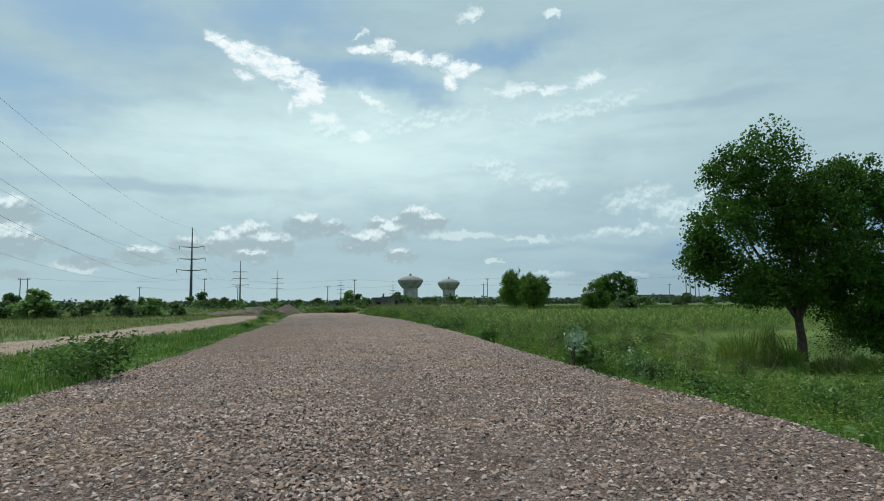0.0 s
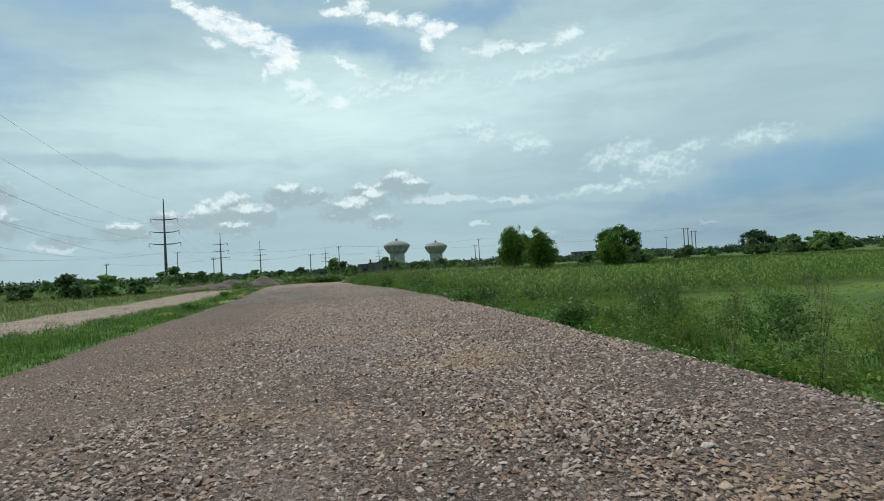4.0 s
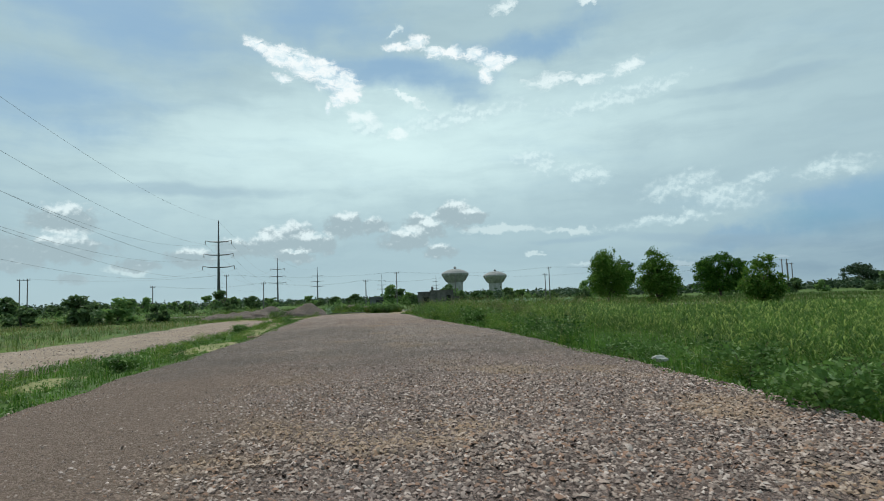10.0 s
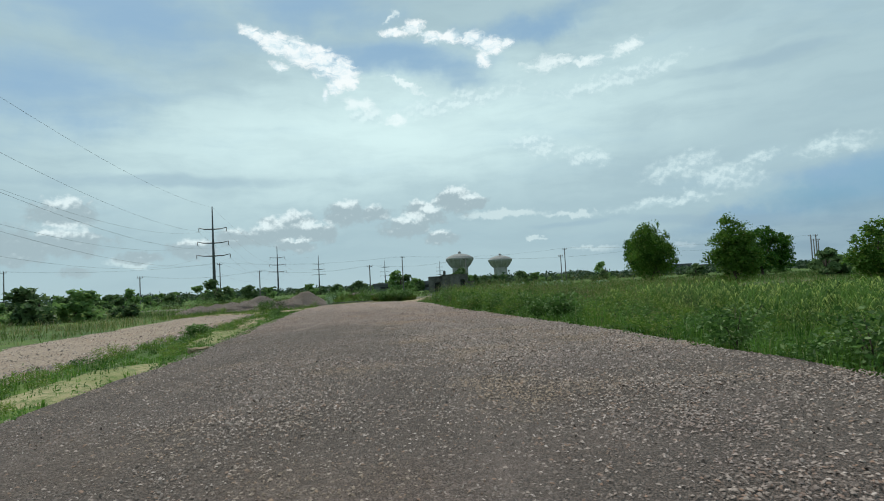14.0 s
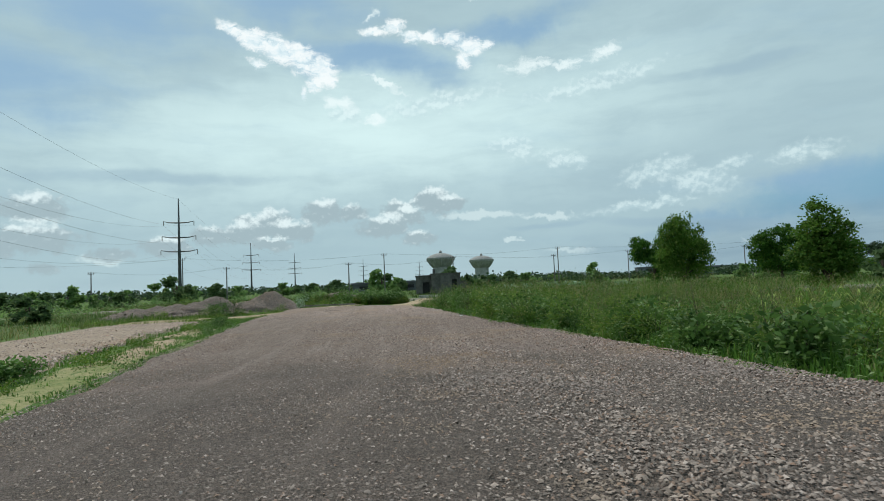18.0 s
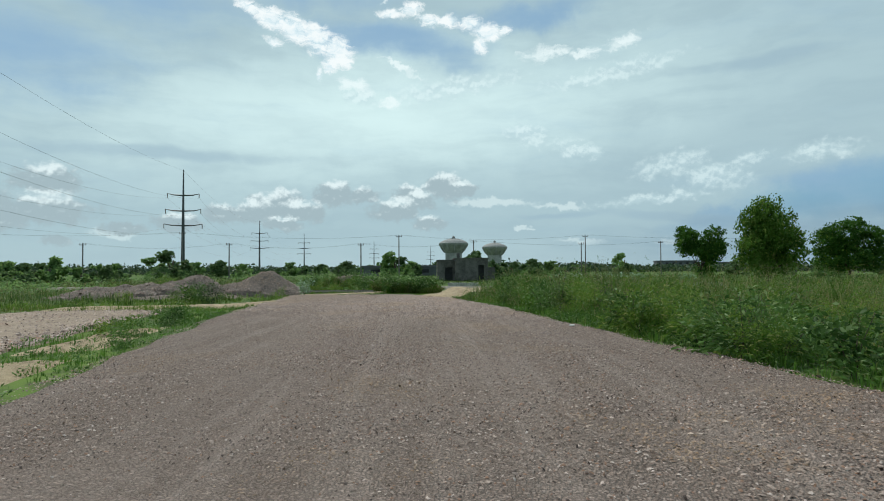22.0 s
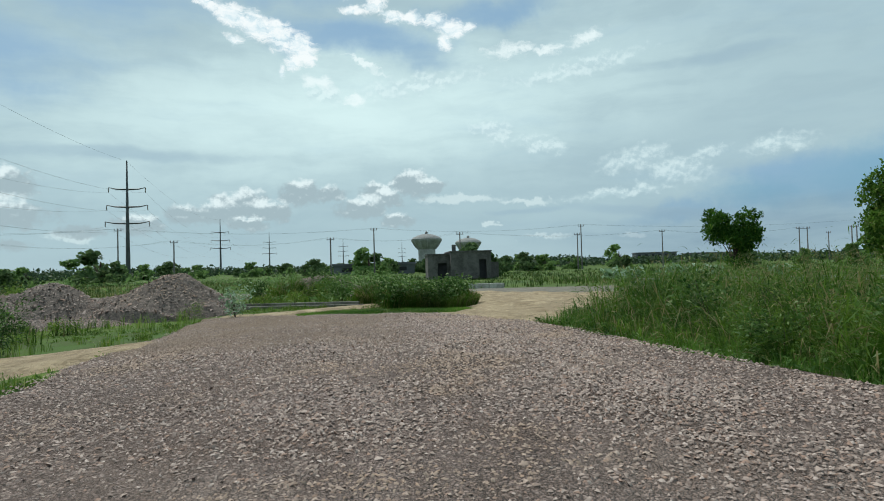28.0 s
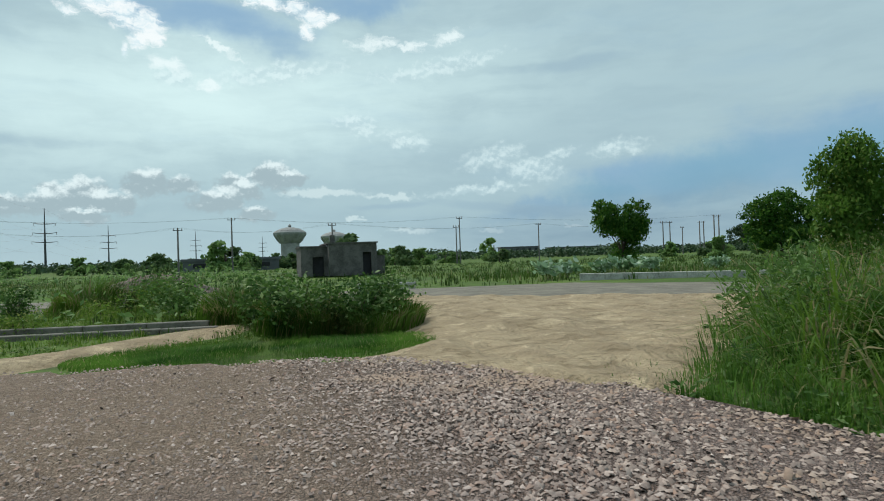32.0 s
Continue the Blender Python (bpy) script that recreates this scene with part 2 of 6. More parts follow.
def surface(N, color, rough=0.8, bump=None, strength=0.4, dist=0.02, metal=0.0, spec=0.3):
    p = N.add("ShaderNodeBsdfPrincipled", Roughness=rough, Metallic=metal)
    N.put(p, "Base Color", color)
    N.put(p, "Specular IOR Level", spec)
    if bump is not None:
        b = N.add("ShaderNodeBump", Strength=strength, Distance=dist, Height=bump)
        N.put(p, "Normal", b.outputs[0])
    out = N.add("ShaderNodeOutputMaterial")
    N.tree.links.new(p.outputs[0], out.inputs[0])
    return p


def where(N):
    return N.add("ShaderNodeNewGeometry").outputs["Position"]


def leafy(name, low, high, dry, dry_share=0.15, through_share=0.35, rough=0.55, tone=0.84):
    """Leaves and blades: colour by island, some light passing through."""
    m, N = material(name)
    geo = N.add("ShaderNodeNewGeometry")
    rnd = geo.outputs["Random Per Island"]
    patch = N.noise(geo.outputs["Position"], 0.8, 4.0)
    f = N.math("ADD", N.math("MULTIPLY", rnd, 0.45), N.math("MULTIPLY", N.step(patch, 0.35, 0.65), 0.55))
    col = N.mix(f, low, high)
    col = N.mix(N.step(N.math("FRACT", N.math("MULTIPLY", rnd, 17.3)), 1.0 - dry_share, 1.0 - dry_share + 0.02), col, dry)
    col = N.vector("MULTIPLY", i0=col, i1=(tone * 0.93, tone, tone * 0.97)).outputs[0]
    p = N.add("ShaderNodeBsdfPrincipled", Roughness=rough)
    N.put(p, "Base Color", col)
    N.put(p, "Specular IOR Level", 0.12)
    t = N.add("ShaderNodeBsdfTranslucent", Color=col)
    mx = N.add("ShaderNodeMixShader", i0=through_share)
    N.tree.links.new(p.outputs[0], mx.inputs[1])
    N.tree.links.new(t.outputs[0], mx.inputs[2])
    out = N.add("ShaderNodeOutputMaterial")
    N.tree.links.new(mx.outputs[0], out.inputs[0])
    return m


def mat_gravel_bed():
    m, N = material("gravel_bed")
    p = where(N)
    big = N.noise(p, 0.16, 3.0)
    mid = N.noise(p, 1.1, 4.0, 0.6)
    wob = N.add("ShaderNodeTexNoise", Vector=p, Scale=9.0, Detail=2.0).outputs[1]
    q = N.vector("MULTIPLY_ADD", i0=wob, i1=(0.05, 0.05, 0.0), i2=p).outputs[0]
    v = N.add("ShaderNodeTexVoronoi", Vector=q, Scale=36.0)
    v2 = N.add("ShaderNodeTexVoronoi", Vector=q, Scale=80.0)
    ve = N.add("ShaderNodeTexVoronoi", Vector=q, Scale=36.0)
    ve.feature = "DISTANCE_TO_EDGE"
    sep = N.add("ShaderNodeSeparateColor", i0=v.outputs["Color"])
    sep2 = N.add("ShaderNodeSeparateColor", i0=v2.outputs["Color"])
    pick = N.math("ADD", N.math("MULTIPLY", sep.outputs[0], 0.55), N.math("MULTIPLY", sep2.outputs[1], 0.45))
    lane = N.add("ShaderNodeMapping", Vector=p, Rotation=(0.0, 0.0, radians(-6.5)), Scale=(1.5, 0.06, 1.0)).outputs[0]
    tracks = N.noise(lane, 1.0, 6.0, 0.68, 0.6)
    col = N.mix(N.step(pick, 0.2, 0.8), c4(0.15, 0.100, 0.085), c4(0.45, 0.330, 0.288))
    col = N.mix(N.math("MULTIPLY", N.step(sep.outputs[1], 0.86, 0.95), 0.7), col, c4(0.64, 0.50, 0.455))
    col = N.mix(N.math("MULTIPLY", N.step(mid, 0.45, 0.75), 0.5), col, c4(0.29, 0.18, 0.128))
    col = N.mix(N.math("MULTIPLY", N.step(big, 0.42, 0.65), 0.4), col, c4(0.33, 0.24, 0.212))
    col = N.mix(N.math("MULTIPLY", N.step(tracks, 0.5, 0.68), 0.5), col, c4(0.53, 0.395, 0.35))
    # shade in the gaps between stones, painted near-black into the colour
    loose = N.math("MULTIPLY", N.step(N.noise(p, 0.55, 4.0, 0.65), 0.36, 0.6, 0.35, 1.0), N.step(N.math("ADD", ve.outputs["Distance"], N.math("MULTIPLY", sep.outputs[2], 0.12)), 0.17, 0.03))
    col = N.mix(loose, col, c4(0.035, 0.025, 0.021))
    # dusty, driven-over stretches of the road, and browner fines along its left half
    at = N.add("ShaderNodeSeparateXYZ", i0=p)
    y = N.math("MULTIPLY_ADD", N.math("SUBTRACT", N.noise(p, 0.5, 4.0), 0.5), 9.0, at.outputs[1])
    dust = N.math("MULTIPLY", N.math("ADD", N.step(y, 35.0, 39.0, 0.0, 0.10), N.step(y, 54.0, 62.0, 0.0, 0.36)), N.step(y, 80.0, 74.0))
    dusty = N.mix(N.step(tracks, 0.40, 0.62), c4(0.47, 0.355, 0.29), c4(0.62, 0.49, 0.415))
    dusty = N.mix(N.math("MULTIPLY", N.step(pick, 0.3, 0.8), 0.4), dusty, c4(0.52, 0.405, 0.34))
    col = N.mix(N.math("MULTIPLY", dust, 0.9), col, dusty)
    side = N.math("MULTIPLY_ADD", at.outputs[1], 0.094, at.outputs[0])
    side = N.math("MULTIPLY_ADD", N.math("SUBTRACT", mid, 0.5), 2.0, side)
    fines = N.math("MULTIPLY", N.math("MULTIPLY", N.step(side, 0.4, -1.0), N.step(y, 11.0, 18.0)), N.step(y, 44.0, 36.0))
    fines = N.math("MAXIMUM", fines, N.math("MULTIPLY", N.step(at.outputs[0], -7.5, -9.8), N.step(y, 83.0, 88.0)))
    earth = N.step(y, 78.0, 86.0)
    col = N.mix(N.math("MULTIPLY", fines, 0.92), col, N.mix(N.step(pick, 0.2, 0.8), N.mix(earth, c4(0.24, 0.16, 0.12), c4(0.32, 0.22, 0.155)), N.mix(earth, c4(0.40, 0.285, 0.225), c4(0.49, 0.36, 0.27))))
    # middle stretch greyed, and darkened in colour for gap and dashboard shade
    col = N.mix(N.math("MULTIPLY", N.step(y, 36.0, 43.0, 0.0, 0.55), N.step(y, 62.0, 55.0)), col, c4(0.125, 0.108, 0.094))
    h = N.math("ADD", N.math("MULTIPLY", N.step(ve.outputs["Distance"], 0.0, 0.22), 0.5), N.math("ADD", N.math("MULTIPLY", sep.outputs[2], 0.6), N.math("MULTIPLY", v2.outputs["Distance"], -0.5)))
    col = N.vector("MULTIPLY", i0=col, i1=(0.755, 0.76, 0.755)).outputs[0]
    surface(N, col, 0.92, h, 1.0, 0.035)
    return m


def mat_stones(name="crushed_stone", k=1.0):
    m, N = material(name)
    geo = N.add("ShaderNodeNewGeometry")
    rnd = geo.outputs["Random Per Island"]
    grain = N.noise(geo.outputs["Position"], 60.0, 3.0)
    col = N.mix(N.step(rnd, 0.0, 1.0), c4(0.075 * k, 0.052 * k, 0.045 * k), c4(0.435 * k, 0.342 * k, 0.295 * k))
    other = N.math("FRACT", N.math("MULTIPLY", rnd, 13.7))
    col = N.mix(N.step(other, 0.84, 0.88), col, c4(0.30 * k, 0.175 * k, 0.12 * k))
    col = N.mix(N.step(other, 0.10, 0.06), col, c4(0.60 * k, 0.49 * k, 0.44 * k))
    stain = N.noise(geo.outputs["Position"], 0.42, 4.0, 0.6)
    col = N.mix(N.step(stain, 0.53, 0.66, 0.0, 0.55), col, c4(0.40 * k, 0.27 * k, 0.165 * k))
    col = N.mix(N.step(stain, 0.46, 0.34, 0.0, 0.40), col, c4(0.30 * k, 0.235 * k, 0.225 * k))
    col = N.mix(N.math("MULTIPLY", N.step(grain, 0.4, 0.7), 0.35), col, c4(0.20 * k, 0.145 * k, 0.13 * k))
    along = N.add("ShaderNodeSeparateXYZ", i0=geo.outputs["Position"]).outputs[1]
    along = N.math("MULTIPLY_ADD", N.math("SUBTRACT", stain, 0.5), 12.0, along)
    # greyer middle stretch, with dashboard shading mixed into the stone colour
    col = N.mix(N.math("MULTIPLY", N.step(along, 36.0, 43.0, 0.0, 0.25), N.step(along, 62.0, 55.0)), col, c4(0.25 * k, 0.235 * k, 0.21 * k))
    col = N.mix(N.step(along, 68.0, 77.0, 0.0, 0.24), col, c4(0.60 * k, 0.475 * k, 0.415 * k))
    surface(N, col, 0.85, grain, 0.3, 0.01)
    return m


def mat_soil(name, a, b, c, scale=1.0):
    m, N = material(name)
    p = where(N)
    n1 = N.noise(p, 0.12 * scale, 4.0)
    n2 = N.noise(p, 1.6 * scale, 5.0, 0.65)
    n3 = N.noise(p, 14.0 * scale, 4.0, 0.6)
    col = N.mix(N.step(n1, 0.35, 0.65), a, b)
    col = N.mix(N.step(N.math("ADD", N.math("MULTIPLY", n2, 0.7), N.math("MULTIPLY", n3, 0.3)), 0.45, 0.62), col, c)
    surface(N, col, 0.95, N.math("ADD", n2, N.math("MULTIPLY", n3, 0.4)), 0.5, 0.06)
    return m


def mat_sand():
    m, N = material("rutted_sand")
    p = where(N)
    lane = N.add("ShaderNodeMapping", Vector=p, Rotation=(0.0, 0.0, radians(-38)), Scale=(2.4, 0.35, 1.0)).outputs[0]
    ruts = N.noise(lane, 1.0, 5.0, 0.65, 0.4)
    mid = N.noise(p, 1.3, 5.0, 0.65)
    fine = N.noise(p, 17.0, 4.0, 0.65)
    clods = N.noise(p, 2.0, 7.0, 0.72, 0.8)
    col = N.mix(N.step(mid, 0.35, 0.65), c4(0.47, 0.365, 0.235), c4(0.34, 0.258, 0.162))
    col = N.mix(N.math("MULTIPLY", N.step(ruts, 0.5, 0.62), 0.35), col, c4(0.33, 0.255, 0.17))
    col = N.mix(N.math("MULTIPLY", N.step(clods, 0.53, 0.60), 0.85), col, c4(0.25, 0.185, 0.11))
    col = N.mix(N.math("MULTIPLY", N.step(clods, 0.44, 0.34), 0.7), col, c4(0.66, 0.52, 0.345))
    col = N.mix(N.math("MULTIPLY", N.step(fine, 0.52, 0.66), 0.6), col, c4(0.27, 0.205, 0.135))
    ruts = N.math("MULTIPLY_ADD", clods, -0.9, ruts)
    surface(N, col, 0.95, N.math("ADD", ruts, N.math("MULTIPLY", fine, 0.3)), 1.0, 0.16)
    return m


def mat_plain(name, col, rough=0.8, vary=0.25, scale=3.0, metal=0.0, bump=0.15, spec=0.3):
    m, N = material(name)
    p = where(N)
    n = N.noise(p, scale, 5.0, 0.65)
    n2 = N.noise(p, scale * 9, 3.0)
    dark = c4(col[0] * (1 - vary), col[1] * (1 - vary), col[2] * (1 - vary))
    lite = c4(min(1, col[0] * (1 + vary)), min(1, col[1] * (1 + vary)), min(1, col[2] * (1 + vary)))
    cc = N.mix(N.step(N.math("ADD", N.math("MULTIPLY", n, 0.7), N.math("MULTIPLY", n2, 0.3)), 0.35, 0.65), dark, lite)
    surface(N, cc, rough, n2, bump, 0.02, metal, spec)
    return m


M_BED, M_STONE = mat_gravel_bed(), mat_stones("crushed_stone", 0.9)
M_MOSS = mat_soil("dry_moss", c4(0.20, 0.205, 0.075), c4(0.33, 0.28, 0.15), c4(0.10, 0.145, 0.035), 4.0)
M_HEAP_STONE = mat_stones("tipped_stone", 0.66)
M_HEAP = mat_plain("heaped_stone", (0.135, 0.108, 0.094), 0.95, 0.5, 9.0, 0.0, 0.8)
M_GROUND = mat_soil("field_ground", c4(0.045, 0.10, 0.010), c4(0.10, 0.16, 0.018), c4(0.055, 0.075, 0.018))
M_SAND = mat_sand()
M_TRACK = mat_soil("pale_track", c4(0.28, 0.212, 0.16), c4(0.34, 0.265, 0.205), c4(0.20, 0.147, 0.11), 5.0)
M_ASPHALT = mat_plain("worn_asphalt", (0.165, 0.148, 0.118), 0.9, 0.3, 1.2)
M_GRASS = leafy("grass_blades", c4(0.028, 0.08, 0.012), c4(0.19, 0.335, 0.06), c4(0.33, 0.33, 0.13), 0.08, 0.42, tone=0.9)
M_GRASS_TALL = leafy("tall_grass", c4(0.025, 0.08, 0.008), c4(0.20, 0.33, 0.045), c4(0.36, 0.30, 0.14), 0.22, 0.42, tone=0.7)
M_GRASS_DRY = leafy("meadow_grass", c4(0.055, 0.115, 0.024), c4(0.15, 0.22, 0.052), c4(0.34, 0.30, 0.16), 0.16, 0.42, tone=0.76)
# the crop's third colour paints bright highlights on about a quarter of its leaves
M_CROP = leafy("crop_leaves", c4(0.025, 0.075, 0.010), c4(0.17, 0.31, 0.055), c4(0.46, 0.54, 0.15), 0.24, 0.42, tone=0.67)
M_LEAF = leafy("tree_leaves", c4(0.028, 0.078, 0.014), c4(0.095, 0.205, 0.03), c4(0.16, 0.24, 0.035), 0.10, 0.4, tone=0.90)
M_LEAF_LITE = leafy("light_tree_leaves", c4(0.05, 0.11, 0.018), c4(0.145, 0.25, 0.04), c4(0.22, 0.27, 0.06), 0.12, 0.42, tone=0.95)
# aerial haze put into the leaf colour, paler than near leaves
M_LEAF_HAZED = leafy("hazed_far_leaves", c4(0.085, 0.15, 0.05), c4(0.20, 0.29, 0.095), c4(0.22, 0.28, 0.11), 0.1, 0.5, tone=1.2)
M_PALE_LEAF = leafy("pale_broad_leaves", c4(0.12, 0.22, 0.09), c4(0.36, 0.46, 0.30), c4(0.5, 0.58, 0.48), 0.2, 0.25, tone=0.95)
M_BROAD = leafy("broad_leaves", c4(0.022, 0.065, 0.012), c4(0.20, 0.33, 0.085), c4(0.36, 0.45, 0.20), 0.10, 0.38, tone=0.80)
M_SEED = leafy("seed_heads", c4(0.19, 0.19, 0.07), c4(0.36, 0.33, 0.14), c4(0.46, 0.39, 0.21), 0.2, 0.3, tone=0.85)
M_OLIVE = leafy("olive_grass", c4(0.085, 0.12, 0.03), c4(0.23, 0.26, 0.075), c4(0.38, 0.31, 0.15), 0.2, 0.42, tone=0.80)
M_BANK = leafy("bank_leaves", c4(0.035, 0.105, 0.012), c4(0.155, 0.285, 0.032), c4(0.30, 0.30, 0.10), 0.08, 0.4, tone=0.72)
# horizon woods: bluish grey haze is part of this leaf colour
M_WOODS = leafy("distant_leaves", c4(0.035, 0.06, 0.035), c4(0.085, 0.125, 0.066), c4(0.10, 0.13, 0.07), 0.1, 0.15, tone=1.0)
M_MEADOW = leafy("far_meadow", c4(0.05, 0.10, 0.022), c4(0.115, 0.19, 0.042), c4(0.26, 0.25, 0.11), 0.1, 0.4, tone=0.57)
M_MOUND = leafy("mound_leaves", c4(0.065, 0.16, 0.02), c4(0.30, 0.42, 0.07), c4(0.45, 0.45, 0.15), 0.12, 0.45, tone=0.69)
M_FEATHER = leafy("feathery_leaves", c4(0.09, 0.11, 0.045), c4(0.20, 0.21, 0.09), c4(0.30, 0.25, 0.14), 0.25, 0.35, tone=0.72)
M_FIELD = leafy("field_leaves", c4(0.03, 0.08, 0.010), c4(0.24, 0.36, 0.06), c4(0.36, 0.37, 0.14), 0.12, 0.42, tone=0.84)
M_LEAF_DARK = leafy("dark_tree_leaves", c4(0.018, 0.055, 0.009), c4(0.085, 0.19, 0.025), c4(0.15, 0.22, 0.03), 0.08, 0.35, tone=0.85)
M_DUSK = leafy("dusky_leaves", c4(0.018, 0.045, 0.012), c4(0.065, 0.12, 0.028), c4(0.12, 0.16, 0.05), 0.08, 0.3, tone=1.00)
# hedge colour lightened to carry the haze of distance
M_HEDGE_HAZED = leafy("hazed_hedge_leaves", c4(0.06, 0.105, 0.042), c4(0.145, 0.205, 0.085), c4(0.16, 0.21, 0.09), 0.1, 0.45, tone=1.0)
M_BARK = mat_plain("bark", (0.065, 0.05, 0.038), 0.95, 0.4, 6.0, 0.0, 0.5)
M_STEEL = mat_plain("galvanised_steel", (0.075, 0.082, 0.085), 0.55, 0.2, 0.8, 0.6)
M_WOOD_POLE = mat_plain("concrete_pole", (0.12, 0.115, 0.105), 0.9, 0.2, 1.5)
M_WIRE = mat_plain("wire", (0.09, 0.09, 0.095), 0.5, 0.1, 1.0, 0.5)
M_INSUL = mat_plain("insulator", (0.16, 0.12, 0.10), 0.3, 0.2, 3.0)
M_TANK = mat_plain("tank_concrete", (0.31, 0.315, 0.30), 0.85, 0.2, 0.35)
M_TANK_DOME = mat_plain("tank_dome", (0.26, 0.26, 0.255), 0.85, 0.2, 0.5)
M_BRICK = mat_plain("raw_masonry", (0.105, 0.10, 0.096), 0.92, 0.35, 1.3, 0.0, 0.4)
M_DARK = mat_plain("dark_interior", (0.035, 0.035, 0.04), 0.9, 0.2, 2.0)
M_WALL = mat_plain("weathered_concrete", (0.15, 0.14, 0.12), 0.9, 0.35, 2.5)
M_CONC = mat_plain("pale_concrete", (0.37, 0.365, 0.335), 0.9, 0.3, 2.0)
M_FARWALL = mat_plain("far_wall", (0.115, 0.125, 0.135), 0.9, 0.15, 0.2)
M_FARROOF = mat_plain("far_roof", (0.12, 0.125, 0.14), 0.9, 0.15, 0.2)
M_WHITE = mat_plain("white_paper", (0.75, 0.75, 0.72), 0.7, 0.05, 9.0)


# ---- building helpers ----
def np_mesh(name, verts, faces, mat=None, smooth=False):
    """A mesh from arrays: verts (n, 3), faces (m, 3) or (m, 4)."""
    verts, faces = np.asarray(verts, dtype=np.float32), np.asarray(faces, dtype=np.int32)
    me = bpy.data.meshes.new(name)
    k = faces.shape[1]
    me.vertices.add(len(verts))
    me.vertices.foreach_set("co", verts.ravel())
    me.loops.add(faces.size)
    me.loops.foreach_set("vertex_index", faces.ravel())
    me.polygons.add(len(faces))
    me.polygons.foreach_set("loop_start", np.arange(0, faces.size, k, dtype=np.int32))
    me.polygons.foreach_set("loop_total", np.full(len(faces), k, dtype=np.int32))
    if smooth:
        me.polygons.foreach_set("use_smooth", np.ones(len(faces), dtype=bool))
    me.update(calc_edges=True)
    if mat:
        me.materials.append(mat)
    return me


def part(name, me, parent=None, label="", mat=None):
    """Links a mesh or a bmesh as one object, under a thing or a part."""
    if isinstance(me, bmesh.types.BMesh):
        data = bpy.data.meshes.new(name)
        me.to_mesh(data)
        me.free()
        me = data
        if mat:
            me.materials.append(mat)
    ob = new(name, me)
    if parent:
        ob.parent = parent
    if label:
        tagged(ob, label)
    return ob


def thing(name, label, category, at=(0, 0, 0), turn=0.0, group="", kind=""):
    ob = new(name)
    ob.empty_display_size = 0.3
    ob.matrix_basis = pose(*at, 0, 0, turn)
    return tagged(ob, label, category, group, kind)


def box(bm, lo, hi, bevel=0.0):
    """A box between two corners, into bm."""
    r = bmesh.ops.create_cube(bm, size=1.0, matrix=Matrix.LocRotScale([(a + b) / 2 for a, b in zip(lo, hi)], None, [b - a for a, b in zip(lo, hi)]))
    if bevel:
        edges = list({e for v in r["verts"] for e in v.link_edges})
        bmesh.ops.bevel(bm, geom=edges, offset=bevel, segments=1, affect="EDGES")
    return bm


def tube_arrays(points, radii, sides=8, cap=True):
    """A tapered tube along points, as quads."""
    pts = [Vector(p) for p in points]
    vs, fs = [], []
    for i, p in enumerate(pts):
        d = (pts[min(i + 1, len(pts) - 1)] - pts[max(i - 1, 0)]).normalized()
        a = d.orthogonal().normalized() if abs(d.z) < 0.9 else Vector((1, 0, 0)).cross(d).normalized()
        b = d.cross(a)
        for k in range(sides):
            t = 2 * math.pi * k / sides
            vs.append(p + (a * math.cos(t) + b * math.sin(t)) * radii[i])
    for i in range(len(pts) - 1):
        for k in range(sides):
            fs.append((i * sides + k, i * sides + (k + 1) % sides, (i + 1) * sides + (k + 1) % sides, (i + 1) * sides + k))
    n = len(vs)
    if cap:
        vs.append(pts[-1])
        for k in range(0, sides):
            fs.append(((len(pts) - 1) * sides + k, (len(pts) - 1) * sides + (k + 1) % sides, n, n))
    return [tuple(v) for v in vs], fs


def tube_mesh(name, runs, mat, sides=8, smooth=True):
    """Several tapered tubes in one mesh; runs: (points, radii)."""
    bm = bmesh.new()
    for points, radii in runs:
        vs, fs = tube_arrays(points, radii, sides)
        made = [bm.verts.new(v) for v in vs]
        for f in fs:
            idx = list(dict.fromkeys(f))
            bm.faces.new([made[i] for i in idx])
    for f in bm.faces:
        f.smooth = smooth
    me = bpy.data.meshes.new(name)
    bm.to_mesh(me)
    bm.free()
    me.materials.append(mat)
    return me


def lathe(name, profile, mat, sides=28):
    """A turned body from (radius, height) pairs."""
    bm = bmesh.new()
    rings = [[bm.verts.new((r * math.cos(2 * math.pi * k / sides), r * math.sin(2 * math.pi * k / sides), z)) for k in range(sides)] for r, z in profile]
    for a, b in zip(rings, rings[1:]):
        for k in range(sides):
            bm.faces.new((a[k], a[(k + 1) % sides], b[(k + 1) % sides], b[k]))
    bm.faces.new(rings[-1])
    bm.faces.new(list(reversed(rings[0])))
    me = bpy.data.meshes.new(name)
    bm.to_mesh(me)
    bm.free()
    me.materials.append(mat)
    return me


def fbm(x, y, seed=0, octaves=4):
    """Smooth noise of arrays, about -1 to 1."""
    r = np.random.RandomState(seed)
    v, amp, tot = np.zeros(np.shape(x)), 1.0, 0.0
    for o in range(octaves):
        for _ in range(3):
            a, ph = r.uniform(0, 2 * np.pi, 2)
            k = 2.0 ** o * r.uniform(0.7, 1.3)
            v = v + amp * np.sin((np.cos(a) * x + np.sin(a) * y) * k + ph) / 1.8
        tot += amp
        amp *= 0.55
    return v / tot


# ---- the plan ----
def line(pairs):
    ys, xs = [p[0] for p in pairs], [p[1] for p in pairs]
    return lambda y: np.interp(y, ys, xs)


